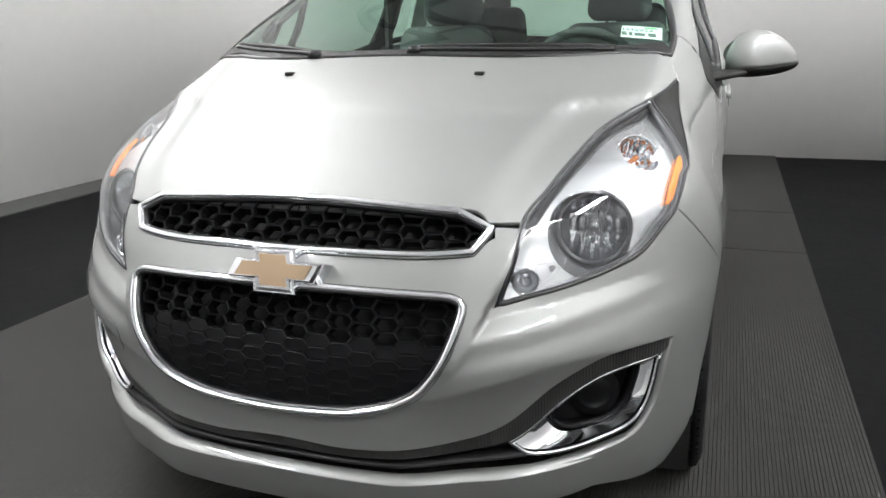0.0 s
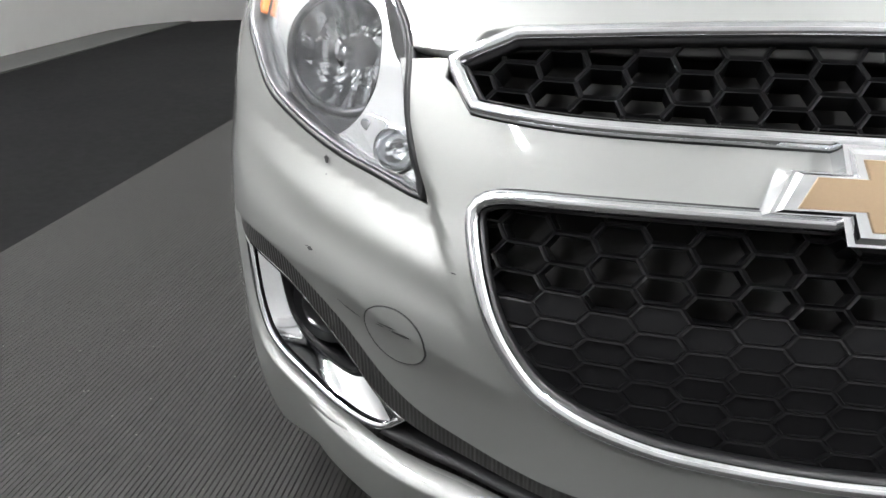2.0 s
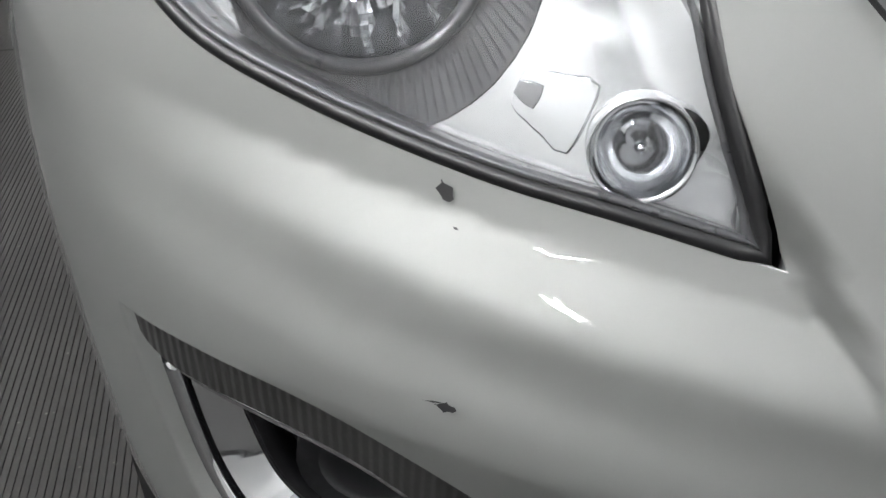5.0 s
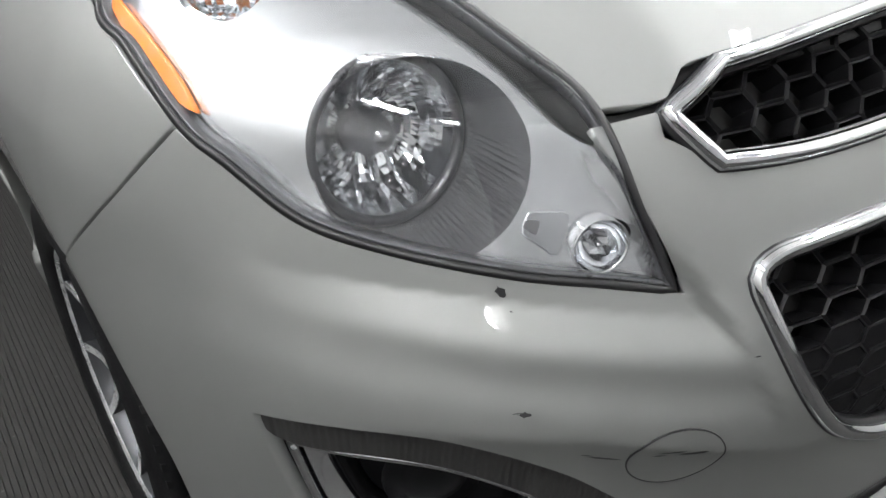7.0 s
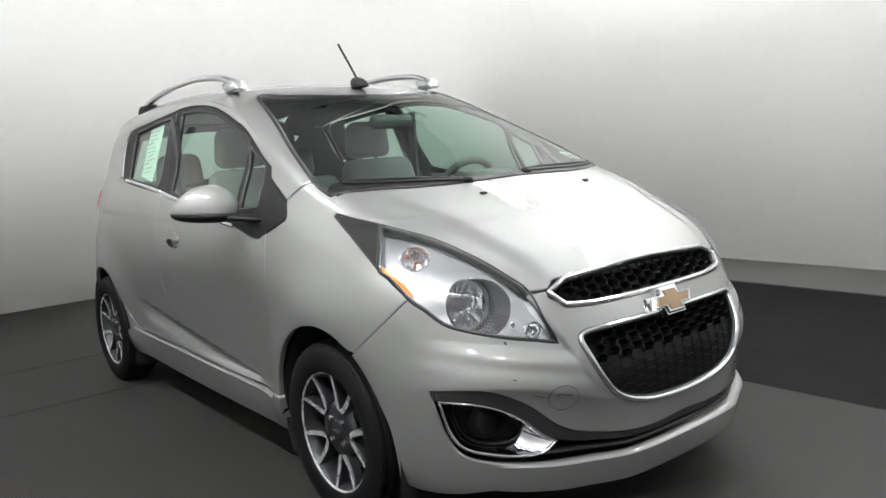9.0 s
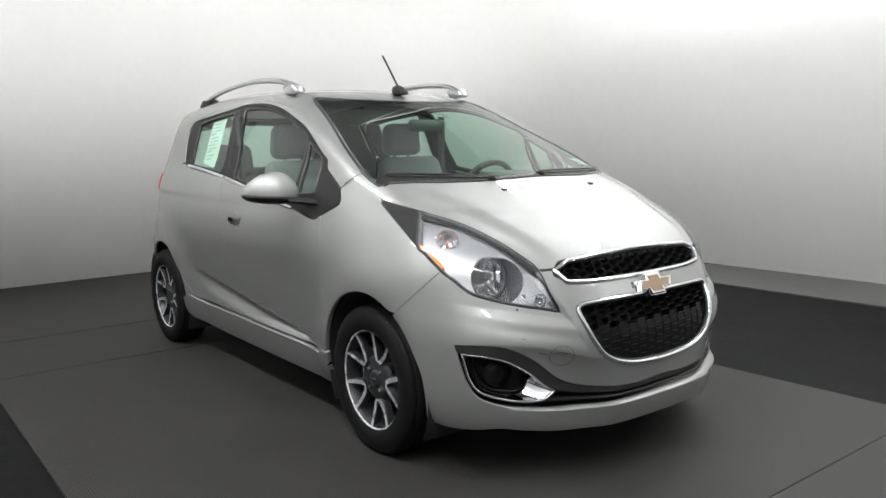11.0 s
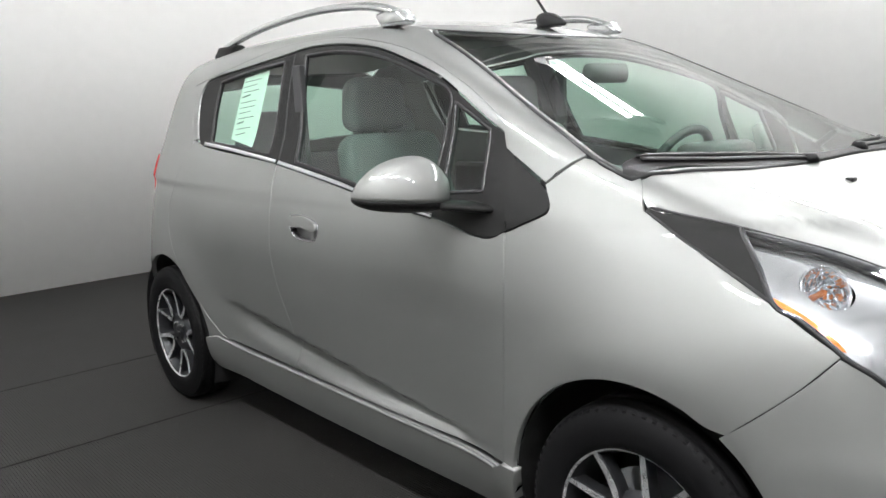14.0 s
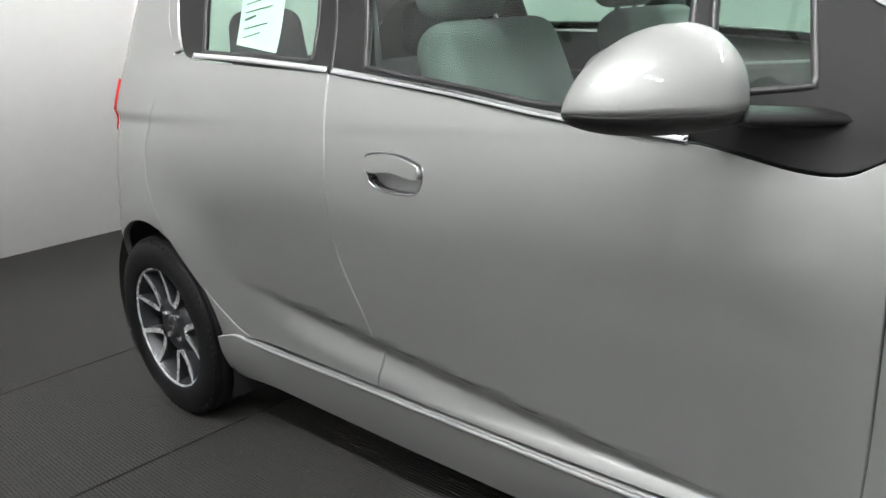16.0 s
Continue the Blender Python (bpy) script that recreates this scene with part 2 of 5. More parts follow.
def bm_mesh(name, bm, mat, smooth=False):
    me = bpy.data.meshes.new(name)
    bmesh.ops.recalc_face_normals(bm, faces=bm.faces)
    bm.to_mesh(me)
    bm.free()
    me.materials.append(mat)
    me.polygons.foreach_set("use_smooth", [smooth] * len(me.polygons))
    return me


def part(name, bm, mat, parent, label="", smooth=False, at=None):
    return put(name, bm_mesh(name, bm, mat, smooth), parent, label, at=at)


def box(lo, hi, bevel=0.0, seg=2):
    bm = bmesh.new()
    bmesh.ops.create_cube(bm, size=1)
    lo, hi = Vector(lo), Vector(hi)
    for v in bm.verts:
        v.co = Vector((lo[i] + (v.co[i] + .5) * (hi[i] - lo[i]) for i in range(3)))
    if bevel:
        bmesh.ops.bevel(bm, geom=bm.edges[:], offset=bevel, segments=seg, affect="EDGES", profile=.5)
    return bm


def thing(name, at=None, label="", category="", group=""):
    ob = new(name)
    if at is not None:
        ob.matrix_basis = at
    return tagged(ob, label, category, group)


# ---- the photo bay: floor, mats, walls, ceiling ----
X0, X1, Y0, Y1, H = -3.98, 4.20, -6.2, 5.40, 5.3
put("floor", bm_mesh("floor", box((X0 - .3, Y0 - .3, -.20), (X1 + .3, Y1 + .3, -.012)), BAND), None,
    "matt black vinyl floor of the photo bay", "floor", kind="structure")
put("floor_strip", bm_mesh("floor_strip", box((X0 - .05, Y0, -.012), (-3.62, Y1 + .05, -.002)), STRIP), None,
    "scuffed grey painted floor strip along the wall", "floor", kind="structure")
put("floor_strip", bm_mesh("floor_strip", box((3.33, Y0, -.012), (X1 + .05, Y1 + .05, -.002)), STRIP), None,
    "scuffed grey painted floor strip along the wall", "floor", kind="structure")


def wall_ring():
    """White wall with a wide rounded corner, one sheet with thickness."""
    r = 1.1
    path = [(X0, Y0)]
    for cx, cy, a0 in ((X0 + r, Y1 - r, 180), (X1 - r, Y1 - r, 90)):
        path += [(cx + r * math.cos(radians(a0 - a)), cy + r * math.sin(radians(a0 - a))) for a in range(0, 91, 6)]
    path += [(X1, Y0)]
    return path


def wall_mesh(name, path, thick, flip=1):
    verts, faces = [], []
    n = len(path)
    p = np.array(path)
    t = np.gradient(p, axis=0)
    nrm = np.stack([-t[:, 1], t[:, 0]], -1)
    nrm /= np.linalg.norm(nrm, axis=1, keepdims=True)
    for q, z in ((p, -.012), (p, H), (p + nrm * thick, -.012), (p + nrm * thick, H)):
        verts += [(a, b, z) for a, b in q]
    for i in range(n - 1):
        faces += [(i, i + 1, n + i + 1, n + i), (2 * n + i + 1, 2 * n + i, 3 * n + i, 3 * n + i + 1),
                  (n + i, n + i + 1, 3 * n + i + 1, 3 * n + i), (i + 1, i, 2 * n + i, 2 * n + i + 1)]
    return mesh_of(name, verts, faces, WALL)


put("wall_north", wall_mesh("wall_north", wall_ring(), .15), None, "smooth white studio wall with rounded corners", "wall", kind="structure")
# unseen closing wall, kept dark so that bumper and hood reflect less
put("wall_south", bm_mesh("wall_south", box((X0 - .15, Y0 - .15, -.012), (X1 + .15, Y0, H)), DIM_WALL), None,
    "unseen plain wall, made dark to dim reflections in the car's front", "wall", kind="structure")
put("ceiling", bm_mesh("ceiling", box((X0 - .2, Y0 - .2, H), (X1 + .2, Y1 + .2, H + .12)), CEIL), None,
    "dark painted ceiling above the lights", "ceiling", kind="structure")


def rubber_mat(y0, y1, x0=-1.83, x1=1.23, pitch=.0105, label=""):
    """A floor mat with real ribs that run along the bay."""
    n = int((x1 - x0) / pitch)
    prof = []
    for i in range(n):
        x = x0 + i * (x1 - x0) / n
        prof += [(x, -.0022), (x + pitch * .05, 0), (x + pitch * .88, 0), (x + pitch * .93, -.0022)]
    prof.append((x1, -.0022))
    m = len(prof)
    verts = [(x, y, z) for y in (y0, y1) for x, z in prof] + [(x, y, -.012) for y in (y0, y1) for x in (x0, x1)]
    k = 2 * m
    faces = [(i, i + 1, m + i + 1, m + i) for i in range(m - 1)]
    faces += [(k, 0, m, k + 2), (k + 1, k + 3, 2 * m - 1, m - 1), (k, k + 1) + tuple(range(m - 1, -1, -1)), (k + 2,) + tuple(range(m, 2 * m)) + (k + 3,)]
    return put("floor_mat", mesh_of("floor_mat", verts, faces, MAT, smooth=False), None,
               label or "grey ribbed rubber floor mat under the car", "floor mat", "mats in the bay")


for a, b in ((-5.9, -3.55), (-3.545, -1.21), (-1.205, 2.155), (2.165, 3.085), (3.095, 5.40)):
    rubber_mat(a, b)


def ceiling_light(x, y):
    """A twin-tube fitting on two rods, tipped towards the middle of the bay."""
    f = thing("ceiling_light", pose(x, y, 0), "white twin-tube fluorescent ceiling light, switched on", "ceiling light", "lights over the bay")
    tip = pose(0, 0, 4.6, 0, 62 if x > 0 else -62, 0)

    def tipped(lo, hi, bevel):
        bm = box(lo, hi, bevel)
        bmesh.ops.transform(bm, matrix=tip, verts=bm.verts)
        return bm
    part("housing", tipped((-.16, -.56, 0), (.16, .56, .06), .01), CEIL, f)
    # deep plates added at both ends to keep tube light off the upper walls
    for end in (-.56, .55):
        part("light_baffle", tipped((-.16, end, -.36), (.16, end + .01, 0), 0), CEIL, f)
    for s in (-.085, .085):
        part("tube", tipped((s - .045, -.54, -.03), (s + .045, .54, 0), .012), LIGHT, f, "glowing tube")
    for s in (-.5, .5):
        part("hanger", box((-.01, s - .01, 4.64), (.01, s + .01, H)), STEEL, f)
    return f


for x in (-3.2, 3.5):
    for y in (-4.8, -3.0, -1.2, .55, 2.3):
        ceiling_light(x, y)
for y in (-3.2, -.6, 1.9, 4.3):
    tr = thing("roof_truss", None, "dark grey steel roof truss under the ceiling", "truss", "trusses")
    for z in (4.80, 5.20):
        part("chord", box((X0, y - .03, z - .03), (X1, y + .03, z + .03)), STEEL, tr)
    for i in range(14):
        x = X0 + .3 + i * .58
        bm = box((-.012, -.012, -.25), (.012, .012, .25))
        bmesh.ops.transform(bm, matrix=pose(x + .2, y, 5.0, 0, 52 if i % 2 else -52, 0), verts=bm.verts)
        part("brace", bm, STEEL, tr)

# ---- panels laid on the body ----


def spline(pts, gap=.012, sharp=(), closed=True):
    """Points along a smooth outline; stations named in sharp keep their corner."""
    p = np.array(pts, float)
    n = len(p)
    out = []
    for i in range(n if closed else n - 1):
        a, b = p[i], p[(i + 1) % n]
        before, after = p[(i - 1) % n], p[(i + 2) % n]
        if not closed and i == 0:
            before = a
        if not closed and i == n - 2:
            after = b
        ta = (b - before) / 2 if i not in sharp else (b - a)
        tb = (after - a) / 2 if (i + 1) % n not in sharp else (b - a)
        d = np.linalg.norm(b - a)
        lim = lambda t: t if np.linalg.norm(t) < 1.2 * d else t * 1.2 * d / np.linalg.norm(t)  # noqa: E731
        ta, tb = lim(ta), lim(tb)
        m = max(int(d / gap), 1)
        for u in np.arange(m) / m:
            out.append((1 + 2 * u) * (1 - u) ** 2 * a + u * (1 - u) ** 2 * ta + u * u * (3 - 2 * u) * b + u * u * (u - 1) * tb)
    if not closed:
        out.append(p[-1])
    return np.array(out)


def within(points, poly):
    x, y = points[:, 0], points[:, 1]
    a, b = poly, np.roll(poly, -1, axis=0)
    inside = np.zeros(len(points), bool)
    for (x0, y0), (x1, y1) in zip(a, b):
        hit = (y0 > y) != (y1 > y)
        with np.errstate(divide="ignore", invalid="ignore"):
            inside ^= hit & (x < (x1 - x0) * (y - y0) / (y1 - y0) + x0)
    return inside


class View:
    """A way of looking at the body: flat (parallel) or round (about an upright axis, degrees and height)."""

    def __init__(self, way=None, across=None, up=None, axis=None):
        self.axis = axis
        if axis is None:
            self.way = np.array(way, float) / np.linalg.norm(way)
            self.across = np.array(across, float) / np.linalg.norm(across)
            self.up = np.array(up, float) / np.linalg.norm(up)

    def flat(self, p3):
        p3 = np.array(p3, float)
        return np.stack([p3 @ self.across, p3 @ self.up], -1)

    def lay(self, p2, off=0.0):
        p2 = np.asarray(p2, float)
        if self.axis is not None:
            th = np.radians(p2[:, 0] * 100)
            way = np.stack([np.sin(th), np.cos(th), 0 * th], -1)
            start = np.stack([0 * th + self.axis[0], 0 * th + self.axis[1], p2[:, 1]], -1) - way * 2.0
        else:
            way = np.broadcast_to(self.way, (len(p2), 3))
            start = p2[:, :1] * self.across + p2[:, 1:] * self.up - way * 2.2
        p, ok = meet(start, way, 3.0, 90)
        n = slope(p)
        if callable(off):
            off = off(p2)[:, None]
        return p + n * off, n


SIDE = View((1, 0, 0), (0, 1, 0), (0, 0, 1))
TOP = View((0, 0, -1), (1, 0, 0), (0, 1, 0))
RAIL = View((.75, 0, -.66), (0, 1, 0), (.66, 0, .75))
ROUND = View(axis=(0, .3))
d = np.array((.62, .66, -.43))
LAMP = View(d, (.729, -.685, 0), np.cross((.729, -.685, 0), -d / np.linalg.norm(d)) * -1)
if LAMP.up[2] < 0:
    LAMP.up = -LAMP.up


def polar(pts):
    """Degrees round the nose and heights, to the round view's units."""
    return [(a / 100, z) for a, z in pts]


def arc(cy, cz, r, a0, a1, n=14):
    return [(cy + r * math.cos(radians(a)), cz + r * math.sin(radians(a))) for a in np.linspace(a0, a1, n)]


def sheet(view, outline, holes=(), off=0.0, rim=.014, grid=.018, out=.0):
    """Verts, faces and normals of a sheet laid on the body inside an outline, with its edges folded in."""
    from mathutils.geometry import delaunay_2d_cdt
    loops = [np.asarray(outline)] + [np.asarray(h) for h in holes]
    pts, edges = [], []
    for lp in loops:
        k = len(pts)
        pts += [tuple(q) for q in lp]
        edges += [(k + i, k + (i + 1) % len(lp)) for i in range(len(lp))]
    lo, hi = loops[0].min(0), loops[0].max(0)
    gx, gy = np.meshgrid(np.arange(lo[0], hi[0], grid), np.arange(lo[1], hi[1], grid))
    gx = gx + (np.arange(gx.shape[0]) % 2)[:, None] * grid / 2
    g = np.stack([gx.ravel(), gy.ravel()], -1)
    keep = within(g, loops[0])
    for h in loops[1:]:
        keep &= ~within(g, h)
    g = g[keep]
    border = np.concatenate(loops)
    far = np.array([np.min((border[:, 0] - q[0]) ** 2 + (border[:, 1] - q[1]) ** 2) for q in g]) > (grid * .45) ** 2 if len(g) else []
    pts += [tuple(q) for q in g[far]] if len(g) else []
    v2, _, f2, *_ = delaunay_2d_cdt([Vector(q) for q in pts], edges, [], 0, 1e-7)
    v2 = np.array([tuple(q) for q in v2])
    f2 = np.array([tuple(f) for f in f2])
    mid = v2[f2].mean(1)
    ok = within(mid, loops[0])
    for h in loops[1:]:
        ok &= ~within(mid, h)
    f2 = f2[ok]
    p, n = view.lay(v2, off)
    a, b, c = p[f2[0]]
    tri = np.cross(p[f2[:, 1]] - p[f2[:, 0]], p[f2[:, 2]] - p[f2[:, 0]])
    turn = (tri * n[f2[:, 0]]).sum(1) < 0
    f2[turn] = f2[turn][:, ::-1]
    faces = [tuple(f) for f in f2]
    verts, norms = list(p), list(n)
    if rim:
        count = {}
        for f in faces:
            for i in range(3):
                e = (f[i], f[(i + 1) % 3])
                count[e] = count.get(e, 0) + 1
        ring = [e for e in count if (e[1], e[0]) not in count]
        away = {}
        for i, j in ring:
            side = np.cross(p[j] - p[i], n[i])
            side = side / (np.linalg.norm(side) + 1e-9)
            for k in (i, j):
                away[k] = away.get(k, 0) + side
        lip, place = .0025, {}
        for i, side in away.items():
            side = side / (np.linalg.norm(side) + 1e-9)
            place[i] = len(verts)
            verts += [p[i] - n[i] * lip + side * lip * .5, p[i] - n[i] * rim]
            norms += [n[i] * .7 + side * .7, side]
        for i, j in ring:
            a, b = place[i], place[j]
            faces += [(j, i, a, b), (b, a, a + 1, b + 1)]
    return np.array(verts), faces, np.array(norms)


def lay_panel(name, view, outline, mat, parent, holes=(), off=0.0, rim=.014, grid=.018, label="", mirror=True):
    v, f, n = sheet(view, outline, holes, off, rim, grid)
    obs = [put(name, mesh_of(name, v, f, mat, n), parent, label)]
    if mirror:
        s = np.array((-1, 1, 1))
        obs.append(put(name, mesh_of(name, v * s, [g[::-1] for g in f], mat, n * s), parent, label))
    return obs


def sweep(points, normals, profile, closed=True):
    """A strip of constant section along a line on the body. Profile: pairs (sideways, outwards)."""
    p, n = np.asarray(points), np.asarray(normals)
    t = (np.roll(p, -1, 0) - np.roll(p, 1, 0)) if closed else np.gradient(p, axis=0)
    t = t / (np.linalg.norm(t, axis=1, keepdims=True) + 1e-9)
    s = np.cross(t, n)
    s = s / (np.linalg.norm(s, axis=1, keepdims=True) + 1e-9)
    k, m = len(profile), len(p)
    verts = np.concatenate([p + s * a + n * b for a, b in profile]).reshape(k, m, 3)
    faces = []
    for i in range(k):
        j = (i + 1) % k
        for q in range(m if closed else m - 1):
            r = (q + 1) % m
            faces.append((i * m + q, i * m + r, j * m + r, j * m + q))
    if not closed:
        faces += [tuple(i * m for i in range(k)), tuple(i * m + m - 1 for i in range(k - 1, -1, -1))]
    return verts.reshape(-1, 3), faces


def oval(w, h, n=8, lift=0.0):
    return [(w * math.cos(2 * math.pi * i / n), lift + h * math.sin(2 * math.pi * i / n)) for i in range(n)]


def lay_strip(name, view, line, profile, mat, parent, closed=True, label="", mirror=True, off=0.0):
    p, n = view.lay(line, off)
    v, f = sweep(p, n, profile, closed)
    obs = []
    for s in ((1, 1, 1), (-1, 1, 1)) if mirror else ((1, 1, 1),):
        bm = bmesh.new()
        vs = [bm.verts.new(q * np.array(s)) for q in v]
        for g in f:
            bm.faces.new([vs[i] for i in g])
        obs.append(part(name, bm, mat, parent, label, True))
    return obs

# ---- the car ----
car = thing("car", None, "silver five-door hatchback car with scratched front bumper, parked on ribbed mats", "car")

# front bumper cover
UP_GRILLE = [(0, .784), (10, .780), (20.5, .770), (23.8, .742), (21.6, .704), (16, .698), (7, .697), (0, .696)]
LOW_GRILLE = [(0, .632), (10, .632), (18.5, .628), (20.1, .619), (20.3, .602), (18.4, .519), (16.2, .460), (14.2, .434), (11.8, .417), (8, .402), (0, .393)]
BAND_HOLE = [(0, .329), (9, .324), (19.5, .346), (24.6, .378), (29.6, .452), (34.6, .497), (39.5, .507), (44.4, .506), (43.2, .43), (42.0, .37),
             (39.6, .315), (35.5, .285), (30.5, .272), (23.5, .268), (9, .262), (0, .260)]


def ring(half):
    """A whole outline from its right half, top middle to bottom middle."""
    return polar(half + [(-a, z) for a, z in half[-2:0:-1]])


bumper_edge = ring([(0, .700), (16, .700), (21.5, .706), (24.2, .727), (24.3, .744), (27.6, .740), (25.3, .672), (23.6, .603), (27.2, .617), (31.4, .630), (36.7, .651),
                    (41, .676), (44.7, .721), (47.15, .746), (51.75, .677), (58.4, .582), (56.2, .545), (54.2, .495), (52.6, .44), (51.4, .39), (50.7, .33), (50.5, .27),
                    (50.8, .205), (46, .198), (38, .200), (24, .205), (10, .205), (0, .205)])
bumper_line = spline(bumper_edge, .008, sharp=(3, 4, 5, 7, 13, 15, 22, 54 - 3, 54 - 4, 54 - 5, 54 - 7, 54 - 13, 54 - 15, 54 - 22))
low_line = spline(ring(LOW_GRILLE), .006)
up_line = spline(ring(UP_GRILLE), .006, sharp=(2, 3, 4, 10, 11, 12))
band_line = spline(ring(BAND_HOLE), .006, sharp=(7, 23))
bumper = lay_panel("front_bumper", ROUND, bumper_line, PAINT, car, [low_line, band_line], 0, .02, .0055, "silver front bumper cover", False)[0]

# near-black sheets put in for the shade behind the grilles, and the intake's recess
lay_panel("grille_shade_sheet", ROUND, spline(ring([(0, .66), (21.8, .65), (21.5, .60), (19, .50), (15.5, .42), (8, .385), (0, .378)]), .02), DARK, car, (), -.055, 0, .03, "", False)
lay_panel("grille_shade_sheet", ROUND, spline(ring([(0, .79), (20, .78), (25, .745), (21, .695), (0, .690)]), .02), DARK, car, (), -.05, 0, .03, "", False)
lay_panel("intake_backing", ROUND, spline(ring([(0, .35), (20, .37), (30, .48), (36, .53), (47, .53), (45, .40), (41, .30), (34, .26), (0, .245)]), .02), BLACK, car, (), -.075, 0, .02,
          "black plastic intake recess", False)

CHROME_RING = [(-.0075, -.004), (-.0075, .002), (-.004, .007), (.002, .0085), (.006, .006), (.008, .001), (.008, -.004)]
for name, line, lab in (("upper_grille", up_line, "black honeycomb upper grille with a chrome frame"), ("lower_grille", low_line, "black honeycomb lower grille with a chrome frame")):
    g = new(name)
    g.parent = car
    tagged(g, lab)
    lay_strip("grille_frame", ROUND, line, CHROME_RING, CHROME, g, True, "bright chrome frame", False, .002)
    lay_strip("grille_gap", ROUND, line, [(-.0095, -.012), (-.0095, .0006), (.0095, .0006), (.0095, -.012)], SEAL, g, True, "", False)
    # honeycomb: a lattice of flattened hexagons, each wall with depth
    px, pz = .0500, .0132
    lo, hi = line.min(0), line.max(0)
    bm = bmesh.new()
    mid = line.mean(0)
    cells = []
    for r in range(-1, int((hi[1] - lo[1]) / pz) + 2):
        for c in range(-14, 15):
            cx, cz = (c + .5 * (r % 2)) * px, hi[1] - (.020 if name == "upper_grille" else .014) - r * pz
            if not within(np.array([(cx, cz), (cx - .012, cz), (cx + .012, cz)]), line).any():
                continue
            solid = name == "lower_grille" and r > 5
            hx = [(-.305, 0), (-.195, 1.0), (.195, 1.0), (.305, 0), (.195, -1.0), (-.195, -1.0)]
            outer = np.array([(cx + a * px * 1.02, cz + b * pz) for a, b in hx])
            inner = np.array([(cx + a * px * .90, cz + b * pz * .84) for a, b in hx])
            for arr in (outer, inner):
                for q in range(6):
                    k = 0
                    while not within(arr[q:q + 1], line)[0] and k < 40:
                        arr[q] += (mid * .15 + np.array((cx, cz)) * .85 - arr[q]) * .06
                        k += 1
            cells.append((outer, inner, solid))
    outs, ins = np.concatenate([c[0] for c in cells]), np.concatenate([c[1] for c in cells])
    flags = np.repeat([c[2] for c in cells], 6)[:, None]
    (po, no), (pi, ni) = ROUND.lay(outs), ROUND.lay(ins)
    rings = [po - no * .012, pi - ni * np.where(flags, .0112, .009), pi - ni * np.where(flags, .0140, .038)]
    vs = [[bm.verts.new(q) for q in ring_] for ring_ in rings]
    for c in range(len(cells)):
        a, b, e = (ring_[6 * c:6 * c + 6] for ring_ in vs)
        for i in range(6):
            j = (i + 1) % 6
            bm.faces.new((a[i], a[j], b[j], b[i]))
            bm.faces.new((b[i], b[j], e[j], e[i]))
        if cells[c][2]:
            bm.faces.new(e)
    part("honeycomb", bm, GLOSS_BLACK, g, "gloss black honeycomb mesh")

# lower lip (splitter)
lip = ring([(0, .268), (10, .268), (22, .270), (30, .272), (36, .277), (40.5, .290), (41.0, .262), (40, .215), (34, .200), (22, .198), (10, .198), (0, .197)])
lay_panel("front_lip", ROUND, spline(lip, .008), PAINT, car, (), lambda q: .022 * (1 - step(.22, .37, np.abs(q[:, 0]))) + .002 - .009 * step(.32, .39, np.abs(q[:, 0])), .035, .0105, "silver lower lip of the bumper", False)
# textured black blade above the intake
blade = ring([(0, .331), (9, .326), (19.5, .349), (24.6, .381), (29.6, .455), (34.6, .500), (44.2, .510), (43.6, .478), (38.5, .468), (34.4, .447), (30.5, .409), (27.2, .358), (24.6, .335), (20, .318), (9, .302), (0, .303)])
lay_panel("intake_blade", ROUND, spline(blade, .006, sharp=(6,)), RIBBED, car, (), -.007, .03, .0105, "ribbed black blade above the intake", False)
lay_strip("intake_bar", ROUND, spline(polar([(-27, .300), (-12, .287), (0, .285), (12, .287), (27, .300)]), .01, closed=False), oval(.007, .02), BLACK, car, False, "", False, -.025)
